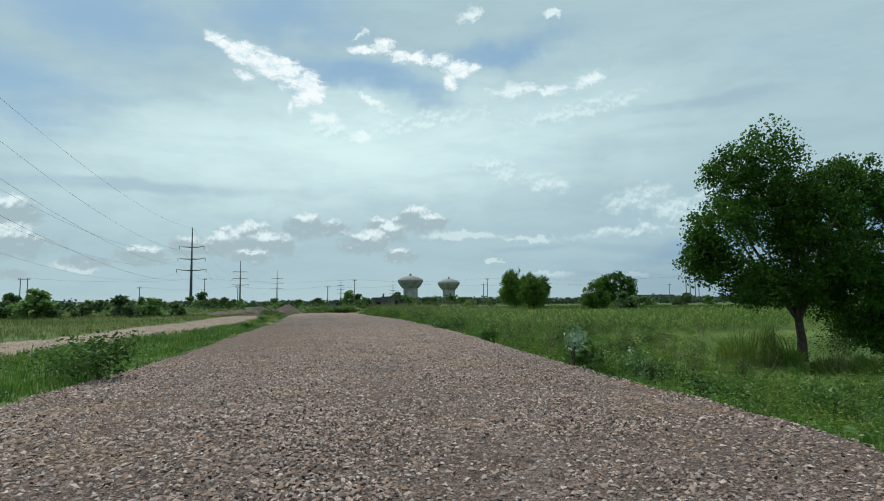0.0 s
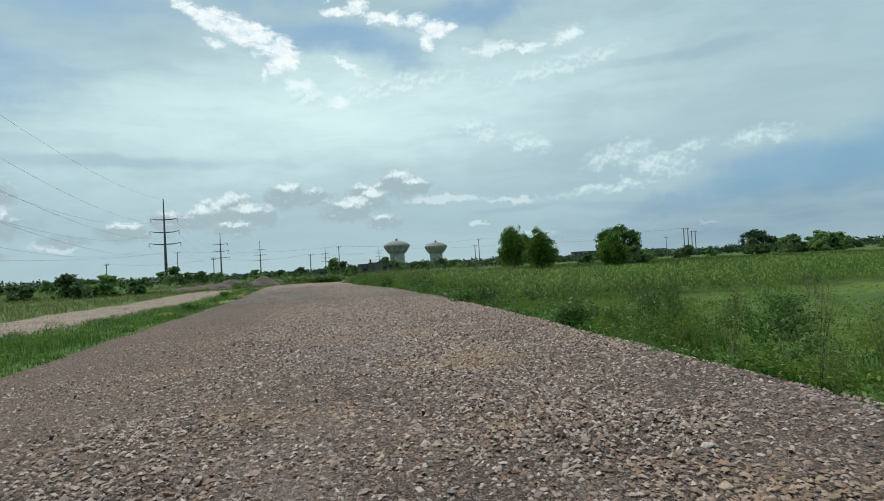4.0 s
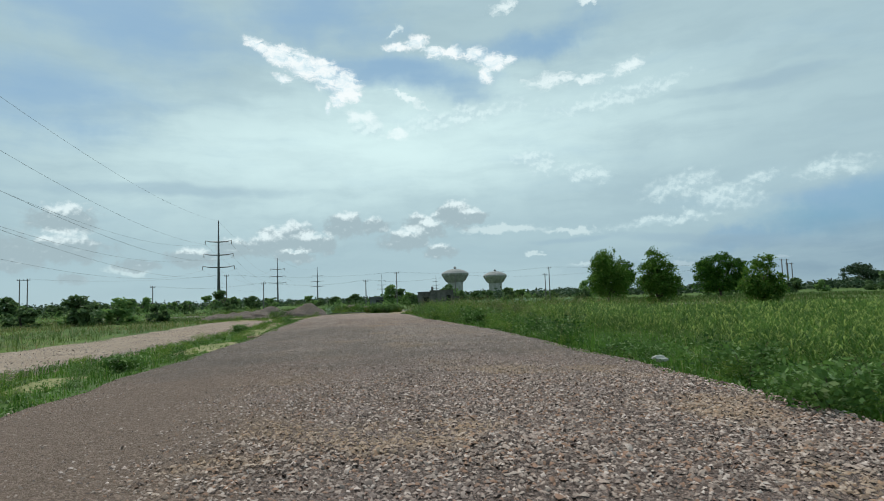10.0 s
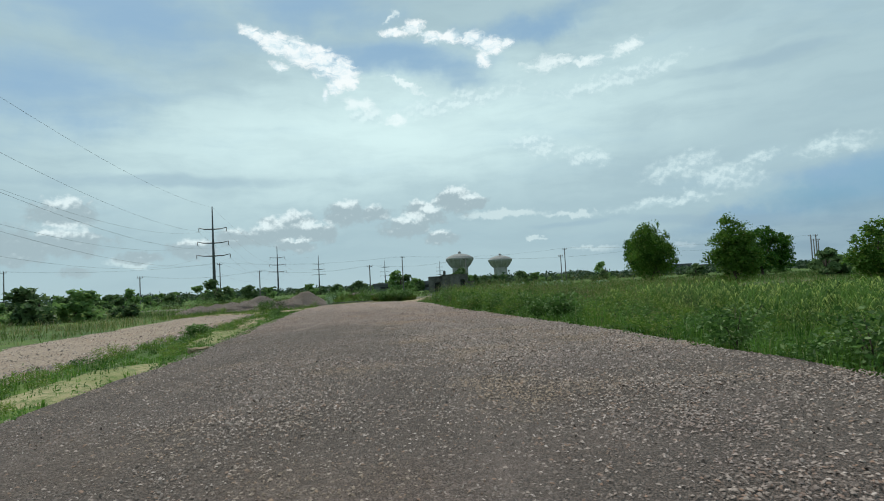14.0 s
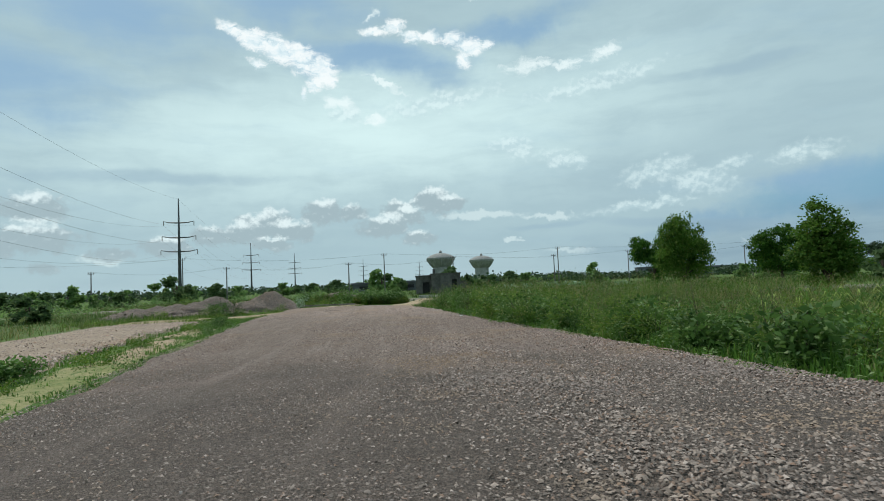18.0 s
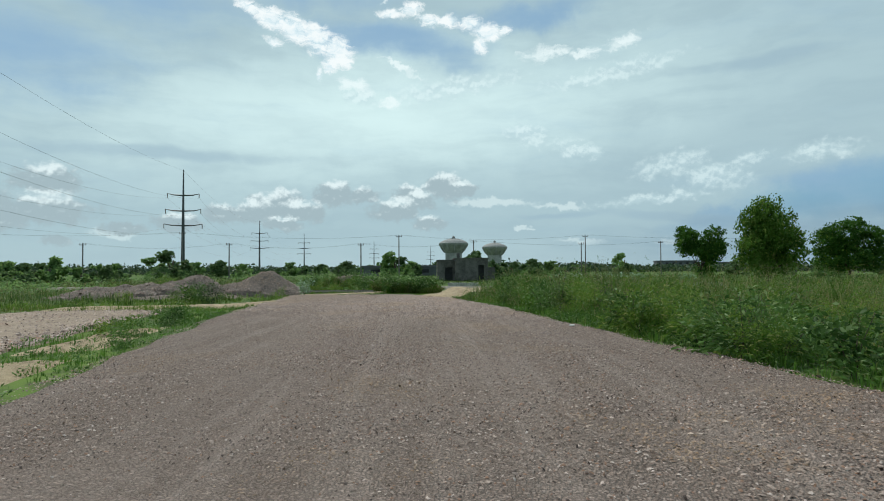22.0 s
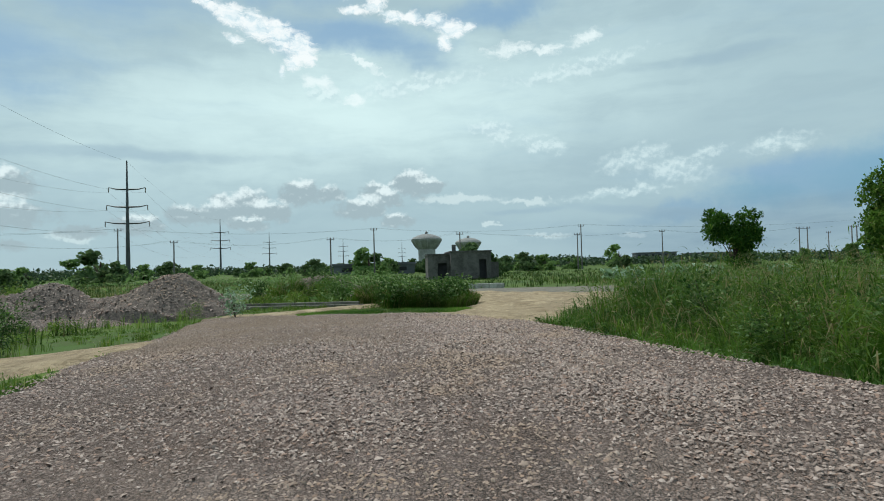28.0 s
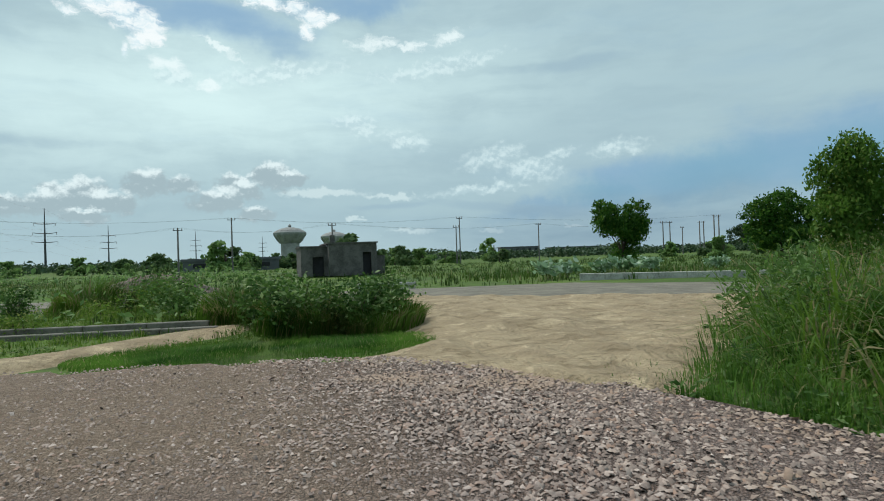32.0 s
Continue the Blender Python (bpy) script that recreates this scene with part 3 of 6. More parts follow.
ROAD_L = line([(-40, -5.0), (9, -5.4), (18, -6.0), (26, -7.0), (36, -7.9), (50, -9.3), (62, -11.2), (70, -12.2), (75, -13.0), (80, -13.5), (87, -14.0), (94, -14.4)])
ROAD_R = line([(-40, 4.8), (5, 4.4), (13, 3.7), (18, 3.3), (26, 2.9), (37, 2.1), (44, 1.3), (51, 0.5), (58, -0.8), (65, -2.0), (73, -3.3), (80, -4.2), (85.5, -5.2), (88, -5.9), (94, -6.6)])
TRACK_R = line([(-40, -9.5), (18, -11.3), (45, -12.4), (57, -12.9), (68, -14.6), (77, -16.2), (90, -17.0)])
TRACK_L = line([(-40, -14.5), (30, -17.2), (50, -19.4), (65, -20.6), (78, -22.0), (90, -23.0)])
DROP = line([(-40, -1.0), (35, -0.95), (45, -0.75), (55, -0.5), (65, -0.3), (75, -0.1), (88, 0.0), (140, 0.0)])
ROAD_END = 92.6


def road_end(x):
    return np.interp(x, [-15.0, -12.5, -9.0, -7.6, -6.8, -6.2], [92.6, 92.2, 91.4, 90.9, 90.2, 89.0])



def ground_z(x, y):
    """Height of the bare ground."""
    s = x - ROAD_R(y)
    right = np.clip(s / 3.2, 0, 1)
    right = right * right * (3 - 2 * right)
    fade = np.clip((128 - y) / 30, 0, 1)
    z = -0.08 + (DROP(y) + 0.08) * right * fade
    l = np.clip((ROAD_L(y) - x) / 1.5, 0, 1)
    z = z - 0.10 * l * fade
    bumps = np.clip((np.abs(x - (ROAD_L(y) + ROAD_R(y)) / 2) - 6) / 4, 0, 1)
    return z + 0.10 * bumps * fbm(x * 0.22, y * 0.22, 3) * np.clip((400 - np.hypot(x, y)) / 300, 0, 1)


def graded(lo, hi, stepsize, far, growth=1.35):
    inner = list(np.arange(lo, hi + 1e-6, stepsize))
    s, a, b = stepsize, [], []
    x = hi
    while x < far:
        s *= growth
        x += s
        b.append(x)
    s, x = stepsize, lo
    while x > -far:
        s *= growth
        x -= s
        a.append(x)
    return np.array(a[::-1] + inner + b)


def grid_faces(nx, ny):
    i = np.arange(nx - 1)[None, :] + nx * np.arange(ny - 1)[:, None]
    i = i.ravel()
    return np.stack([i, i + 1, i + 1 + nx, i + nx], 1)


def build_ground():
    xs, ys = graded(-32, 32, 0.6, 4200), graded(-12, 118, 0.6, 4200)
    X, Y = np.meshgrid(xs, ys)
    me = np_mesh("ground", np.stack([X.ravel(), Y.ravel(), ground_z(X, Y).ravel()], 1), grid_faces(len(xs), len(ys)), M_GROUND, True)
    tagged(new("ground", me), "flat overgrown field of green weeds and bare soil", "ground", kind="structure")


def strip(name, left, right, y0, y1, mat, label, lift=0.03, step=0.35, across=26, ragged=0.25, crown=0.0, seed=5, follow=False, category="road", ends=None):
    """A road lying on the ground: its edges dive into it and wander a little."""
    ys = np.arange(y0, y1 + 1e-6, step)
    u = np.concatenate([[-0.02], np.linspace(0, 1, across), [1.02]])
    U, Y = np.meshgrid(u, ys)
    l = left(Y) + ragged * fbm(Y * 0.9, 0 * Y, seed, 4)
    r = right(Y) + ragged * fbm(Y * 0.9, 0 * Y + 9, seed + 1, 4)
    X = l + (r - l) * U
    edge = np.minimum(U, 1 - U)
    base = ground_z(X, Y) if follow else 0.0 * X
    Z = base + lift + crown * (1 - (2 * U - 1) ** 2) + 0.018 * fbm(X * 1.3, Y * 1.3, seed + 3, 4)
    Z = np.where(edge < 0, np.minimum(ground_z(X, Y), Z) - 0.25, Z)
    lim = ends(X) + 0.35 * fbm(X * 1.2, 0 * X + 2, seed + 6) if ends else y1 + ragged * fbm(X * 0.8, 0 * X + 2, seed + 6)
    Z = np.where(Y > lim, Z - np.clip((Y - lim) / 0.35, 0, 1) * 0.3, Z)
    Y2 = np.minimum(Y, lim + 0.4)
    me = np_mesh(name, np.stack([X.ravel(), Y2.ravel(), Z.ravel()], 1), grid_faces(len(u), len(ys)), mat, True)
    return tagged(new(name, me), label, category, kind="structure")


def road_z(x, y):
    u = np.clip((x - ROAD_L(y)) / (ROAD_R(y) - ROAD_L(y)), 0, 1)
    return 0.0 + 0.05 * (1 - (2 * u - 1) ** 2) + 0.018 * fbm(x * 1.3, y * 1.3, 8, 4)


build_ground()
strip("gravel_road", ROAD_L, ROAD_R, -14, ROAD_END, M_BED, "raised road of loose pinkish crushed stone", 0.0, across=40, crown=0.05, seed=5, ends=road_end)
strip("side_track", TRACK_L, TRACK_R, -14, 84, M_TRACK, "pale pinkish compacted gravel track beside the gravel road", 0.02, seed=21, follow=True, ragged=0.5)


def patch(name, outline, mat, label, lift=0.02, cell=0.4, category="ground", seed=0, rag=0.25, rough=0.02):
    """A flat area inside an outline, laid on the ground, with wandering edges."""
    poly = np.array(outline, dtype=float)
    xs = np.arange(poly[:, 0].min() - 1, poly[:, 0].max() + 1, cell)
    ys = np.arange(poly[:, 1].min() - 1, poly[:, 1].max() + 1, cell)
    X, Y = np.meshgrid(xs, ys)
    qx, qy = X + rag * fbm(X, Y, seed + 1), Y + rag * fbm(X, Y, seed + 2)
    inside = np.zeros(X.shape, bool)
    a, b = poly, np.roll(poly, -1, 0)
    dist = np.full(X.shape, 1e9)
    for (x1, y1), (x2, y2) in zip(a, b):
        hit = ((y1 > qy) != (y2 > qy)) & (qx < (x2 - x1) * (qy - y1) / (y2 - y1 + 1e-9) + x1)
        inside ^= hit
        t = np.clip(((qx - x1) * (x2 - x1) + (qy - y1) * (y2 - y1)) / ((x2 - x1) ** 2 + (y2 - y1) ** 2 + 1e-9), 0, 1)
        dist = np.minimum(dist, np.hypot(qx - x1 - t * (x2 - x1), qy - y1 - t * (y2 - y1)))
    sd = np.where(inside, dist, -dist)
    Z = ground_z(X, Y) + np.clip(sd / 0.25, -1, 1) * 0.06 + lift + 0.05 * (sd > 0) * 0 + rough * fbm(X * 2.6, Y * 2.6, seed + 4) * (sd > 0)
    keep = sd > -0.8
    f = grid_faces(len(xs), len(ys))
    f = f[keep.ravel()[f].all(1)]
    used = np.unique(f)
    remap = np.zeros(X.size, np.int32)
    remap[used] = np.arange(len(used))
    V = np.stack([X.ravel(), Y.ravel(), Z.ravel()], 1)[used]
    return tagged(new(name, np_mesh(name, V, remap[f], mat, True)), label, category, kind="structure")


SAND = [(-8.6, 91.0), (-7.0, 90.2), (-6.3, 88.4), (-5.4, 88.2), (-4.3, 89.2), (-1.6, 91.4), (0.6, 93.2), (4.0, 94.0), (3.4, 95.4), (-0.6, 99.4), (-4.0, 103.0), (-5.2, 103.6), (-5.4, 99.5), (-6.4, 95.2), (-6.6, 92.6)]
ASPHALT_NEAR = [(-40, 110.5), (-20, 108), (-8, 104.5), (-4.3, 102.3), (-1.0, 98.6), (2.2, 95.4), (9, 89.5), (20, 81)]
ASPHALT_FAR = [(-40, 114.5), (-20, 112.5), (-8, 110.0), (-2.6, 108.6), (4.7, 107.4), (9.8, 103.3), (18, 97), (30, 88)]
patch("sand", SAND, M_SAND, "bare rutted yellow sand between gravel and asphalt", 0.05, 0.12, seed=31, rough=0.055)
PATH_A = [(-15.0, 83.6), (-13.3, 85.6), (-13.4, 87.0), (-15.0, 86.6), (-18.5, 84.8), (-22, 84.0), (-22, 82.6)]
PATH_B = [(-14.0, 92.6), (-12.6, 93.0), (-9.8, 96.0), (-9.4, 97.4), (-10.3, 97.2), (-13.0, 94.2), (-14.4, 93.6)]
patch("sand_path", PATH_A, M_SAND, "pale sandy tongue beside the gravel", 0.035, 0.2, seed=37)
patch("sand_path", PATH_B, M_SAND, "pale sandy footpath through the grass", 0.035, 0.2, seed=38, rag=0.12)
for k, o in enumerate([[(-10.6, 45.6), (-9.4, 46.0), (-9.9, 50.5), (-11.4, 50.0)], [(-11.6, 56), (-10.7, 56), (-11.8, 63), (-13.0, 62)], [(-12.9, 63), (-12, 63), (-13.2, 69), (-14.2, 68.5)],
                       [(-14.6, 70), (-13.4, 70.5), (-14.0, 75), (-15.0, 74)], [(-10.4, 38), (-9.8, 38.3), (-10.2, 40.5), (-10.8, 40)]]):
    patch("dry_patch", o, M_MOSS if k in (0, 1, 4) else M_SAND, "small patch of yellowish dry grass and sand", 0.03, 0.2, seed=41 + k)


def build_asphalt():
    """The crossing road, between its two edges."""
    a, b = np.array(ASPHALT_NEAR, float), np.array(ASPHALT_FAR, float)
    k = np.linspace(0, len(a) - 1, 90)
    idx = np.arange(len(a))
    pa = np.stack([np.interp(k, idx, a[:, 0]), np.interp(k, idx, a[:, 1])], 1)
    pb = np.stack([np.interp(k, idx, b[:, 0]), np.interp(k, idx, b[:, 1])], 1)
    u = np.linspace(0, 1, 14)[:, None, None]
    P = pa[None] * (1 - u) + pb[None] * u
    Z = 0.012 + 0.03 * (1 - (2 * u[..., 0] - 1) ** 2) + 0 * P[..., 0]
    Z[0], Z[-1] = -0.2, -0.2
    me = np_mesh("asphalt_road", np.stack([P[..., 0].ravel(), P[..., 1].ravel(), Z.ravel()], 1), grid_faces(len(k), 14), M_ASPHALT, True)
    tagged(new("asphalt_road", me), "worn grey asphalt road crossing behind the sand", "road", kind="structure")


build_asphalt()


# ---- loose stones ----
STONE_FACES = np.array([(0, 1, 4), (1, 2, 4), (2, 3, 4), (3, 0, 4)])
STONE_SHAPE = np.array([(-1, -0.8, -0.6), (1, -0.7, -0.6), (0.9, 0.8, -0.6), (-1, 0.7, -0.6), (0.05, 0.0, 0.55)])


def stone_arrays(c, size, r, tilt=0.35):
    """Angular wedge-shaped chips at centres c."""
    n = len(c)
    V = STONE_SHAPE[None] + r.uniform(-0.32, 0.32, (n, 5, 3))
    V *= (size[:, None] * np.stack([r.uniform(0.9, 1.5, n), r.uniform(0.6, 1.0, n), r.uniform(0.5, 0.95, n)], 1))[:, None, :]
    a, b = r.uniform(0, 2 * np.pi, n), r.normal(0, tilt, n)
    ca, sa, cb, sb = np.cos(a), np.sin(a), np.cos(b), np.sin(b)
    vx, vz = V[..., 0] * cb[:, None] + V[..., 2] * sb[:, None], -V[..., 0] * sb[:, None] + V[..., 2] * cb[:, None]
    V = np.stack([vx * ca[:, None] - V[..., 1] * sa[:, None], vx * sa[:, None] + V[..., 1] * ca[:, None], vz], 2)
    V += c[:, None, :]
    F = STONE_FACES[None] + (5 * np.arange(n))[:, None, None]
    return V.reshape(-1, 3), F.reshape(-1, 3)


def build_stones():
    r = np.random.RandomState(11)
    n = 720000
    y = r.uniform(3.6, ROAD_END, n)
    l, rr = ROAD_L(y), ROAD_R(y)
    u = r.uniform(-0.012, 1.012, n)
    x = l + (rr - l) * u
    k = y < road_end(x) + 0.3 * fbm(x * 1.5, y * 0, 66)
    x, y, u = x[k], y[k], u[k]
    n = len(x)
    coarse = (0.40 * fbm(x * 0.5, y * 0.14, 61, 3) + np.interp(y, [0, 14, 24, 34, 40, 46, 52, 60, 72, 76, 80], [0.75, 0.6, 0.35, 0.2, 0.1, 0.55, 0.55, 0.15, -0.1, 0.3, 0.65]) - np.interp(x, [-9.8, -7.6], [1.0, 0.0]) * np.clip((y - 84) / 3, 0, 1)
              + np.interp(y, [12, 20, 34, 42], [0.0, 0.5, 0.6, 0.1]) * np.clip((u - 0.42) * 5, -1.7, 1) * 1.5 + np.interp(y, [46, 52, 62, 67], [0.0, 0.6, 0.6, 0.0]) * np.clip((u - 0.5) * 4, -0.5, 1))
    clump = fbm(x * 2.1, y * 1.5, 63, 4)
    keep = r.uniform(0, 1, n) < np.clip(0.36 + 0.34 * coarse + 0.34 * clump, 0.03, 0.92)
    x, y, coarse, clump = x[keep], y[keep], coarse[keep], clump[keep]
    n = len(x)
    size = (r.gamma(4.0, 0.0018, n) + 0.0100) * np.interp(y, [33, 40, 48, 56, 72, 79, 86], [0.86, 0.58, 0.68, 0.62, 0.56, 0.72, 0.84]) * np.clip(0.9 + 0.3 * coarse, 0.7, 1.2)
    V, F = stone_arrays(np.stack([x, y, road_z(x, y) + size * r.uniform(0.15, 0.9, n) + 0.022 * np.clip(clump, 0, 1) * np.clip(coarse + 0.3, 0, 1)], 1), size, r)
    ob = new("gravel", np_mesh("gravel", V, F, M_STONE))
    tagged(ob, "loose angular pinkish grey crushed stone covering the road", "gravel", kind="stuff")


def build_track_stones():
    """Sparse stones on the side track, thicker along its edges."""
    r = np.random.RandomState(13)
    n = 15000
    y = r.uniform(24, 83, n)
    l, rr = TRACK_L(y), TRACK_R(y)
    u = np.where(r.uniform(0, 1, n) < 0.5, r.uniform(0, 1, n), 1 - np.abs(r.normal(0, 0.10, n)))
    x = l + (rr - l) * np.clip(u, 0.02, 1.06)
    size = (r.gamma(4.0, 0.003, n) + 0.010) * np.where(u > 0.9, 1.5, 1.0)
    V, F = stone_arrays(np.stack([x, y, ground_z(x, y) + 0.03 + size * r.uniform(0.1, 0.7, n)], 1), size, r)
    tagged(new("track_gravel", np_mesh("track_gravel", V, F, M_STONE)), "scattered pinkish stones on the side track", "gravel", kind="stuff")


build_stones()
build_track_stones()


# ---- grass ----
def blades(name, x, y, z, h, width, mat, label, category="grass", lean=0.35, seed=1):
    """Many bent blades: five corners each."""
    r = np.random.RandomState(seed)
    n = len(x)
    a, f = r.uniform(0, 2 * np.pi, n), r.uniform(0, 2 * np.pi, n)
    w = width * r.uniform(0.6, 1.4, n)
    bend = lean * h * r.uniform(0.2, 1.5, n)
    dx, dy = np.cos(a) * w / 2, np.sin(a) * w / 2
    lx, ly = np.cos(f) * bend, np.sin(f) * bend
    V = np.zeros((n, 5, 3))
    V[:, 0] = np.stack([x - dx, y - dy, z - 0.03], 1)
    V[:, 1] = np.stack([x + dx, y + dy, z - 0.03], 1)
    V[:, 2] = np.stack([x + dx * 0.8 + lx * 0.35, y + dy * 0.8 + ly * 0.35, z + h * 0.58], 1)
    V[:, 3] = np.stack([x - dx * 0.8 + lx * 0.35, y - dy * 0.8 + ly * 0.35, z + h * 0.58], 1)
    V[:, 4] = np.stack([x + lx, y + ly, z + h * (1 - 0.25 * np.minimum(bend / h, 1))], 1)
    F = np.array([(0, 1, 2), (0, 2, 3), (3, 2, 4)])[None] + (5 * np.arange(n))[:, None, None]
    ob = new(name, np_mesh(name, V.reshape(-1, 3), F.reshape(-1, 3), mat))
    return tagged(ob, label, category, kind="stuff")


def tufts(cx, cy, ch, cr, per, width, mat, name, label, seed, arch=0.55):
    """Grass in tufts: blades rise from each tuft's foot and arch outwards."""
    r = np.random.RandomState(seed)
    n = len(cx) * per
    x0, y0, h, rad = (np.repeat(v, per) for v in (cx, cy, ch, cr))
    a, q = r.uniform(0, 2 * np.pi, n), r.uniform(0, 1, n)
    f = a + r.normal(0, 0.5, n)
    x, y = x0 + rad * q * np.cos(a), y0 + rad * q * np.sin(a)
    h = h * r.uniform(0.5, 1.12, n) * (1 - 0.35 * q * q)
    z = ground_z(x, y)
    w = width * r.uniform(0.6, 1.4, n)
    bend = arch * h * (0.45 + 0.75 * q) * r.uniform(0.4, 1.2, n)
    dx, dy = -np.sin(f) * w / 2, np.cos(f) * w / 2
    lx, ly = np.cos(f) * bend, np.sin(f) * bend
    V = np.zeros((n, 5, 3))
    V[:, 0] = np.stack([x - dx, y - dy, z - 0.03], 1)
    V[:, 1] = np.stack([x + dx, y + dy, z - 0.03], 1)
    V[:, 2] = np.stack([x + dx * 0.8 + lx * 0.4, y + dy * 0.8 + ly * 0.4, z + h * 0.66], 1)
    V[:, 3] = np.stack([x - dx * 0.8 + lx * 0.4, y - dy * 0.8 + ly * 0.4, z + h * 0.66], 1)
    V[:, 4] = np.stack([x + lx, y + ly, z + h * (1 - 0.40 * np.minimum(bend / h, 1.4))], 1)
    F = np.array([(0, 1, 2), (0, 2, 3), (3, 2, 4)])[None] + (5 * np.arange(n))[:, None, None]
    return tagged(new(name, np_mesh(name, V.reshape(-1, 3), F.reshape(-1, 3), mat)), label, "grass", kind="stuff")


def weeds(cx, cy, ch, cr, per, leaf, mat, name, label, seed, slim=0.38, category="weeds"):
    """Leafy weeds in low mounds."""
    r = np.random.RandomState(seed)
    n = len(cx) * per
    x0, y0, h, rad = (np.repeat(v, per) for v in (cx, cy, ch, cr))
    a, q, k = r.uniform(0, 2 * np.pi, n), np.sqrt(r.uniform(0, 1, n)), r.uniform(0.1, 1.0, n)
    x, y = x0 + rad * q * np.cos(a), y0 + rad * q * np.sin(a)
    z = ground_z(x, y) + h * k * (1 - 0.6 * q * q)
    d = np.stack([np.cos(a) * (0.4 + q), np.sin(a) * (0.4 + q), r.uniform(0.0, 0.9, n)], 1) + r.normal(0, 0.35, (n, 3))
    d /= np.linalg.norm(d, axis=1)[:, None]
    u = np.cross(d, np.array([0, 0, 1.0]) + r.normal(0, 0.4, (n, 3)))
    u /= np.linalg.norm(u, axis=1)[:, None] + 1e-9
    s = (leaf * r.uniform(0.5, 1.5, n))[:, None]
    c = np.stack([x, y, z], 1)
    V = np.stack([c, c + d * s + u * s * slim, c + d * s * 2.0 - [0, 0, 1] * s * (0.6 - 0.92 * slim), c + d * s - u * s * slim], 1)
    F = np.array([(0, 1, 3), (1, 2, 3)])[None] + (4 * np.arange(n))[:, None, None]
    return tagged(new(name, np_mesh(name, V.reshape(-1, 3), F.reshape(-1, 3), mat)), label, category, kind="stuff")


def chips(c, size, r):
    """Small upright diamonds at centres c."""
    n = len(c)
    a, s = r.uniform(0, 2 * np.pi, n), size * r.uniform(0.6, 1.5, n)
    dx, dy = np.cos(a) * s * 0.5, np.sin(a) * s * 0.5
    o = np.zeros(n)
    V = np.stack([c + np.stack([o, o, -s], 1), c + np.stack([dx, dy, o], 1), c + np.stack([dy * 0.4, dx * 0.4, s], 1), c - np.stack([dx, dy, o], 1)], 1)
    F = np.array([(0, 1, 3), (1, 2, 3)])[None] + (4 * np.arange(n))[:, None, None]
    return V.reshape(-1, 3), F.reshape(-1, 3)


def scatter(n, x0, x1, y0, y1, chance, seed):
    r = np.random.RandomState(seed)
    x, y = r.uniform(x0, x1, n), r.uniform(y0, y1, n)
    k = r.uniform(0, 1, n) < chance(x, y)
    return x[k], y[k]


def in_poly(x, y, poly):
    inside = np.zeros(np.shape(x), bool)
    for (x1, y1), (x2, y2) in zip(poly, poly[1:] + poly[:1]):
        inside ^= ((y1 > y) != (y2 > y)) & (x < (x2 - x1) * (y - y1) / (y2 - y1 + 1e-9) + x1)
    return inside


def off_asphalt(x, y):
    return ~in_poly(x, y, ASPHALT_NEAR + ASPHALT_FAR[::-1])


BANK = [(-4.4, 83.0), (-4.9, 85.5), (-4.3, 88.0), (-2.6, 90.0), (-0.6, 91.8), (1.2, 93.0), (4.2, 93.6), (8, 89.5), (26, 76), (26, 56), (1.2, 56), (-0.4, 64), (-2.0, 73), (-3.2, 79)]


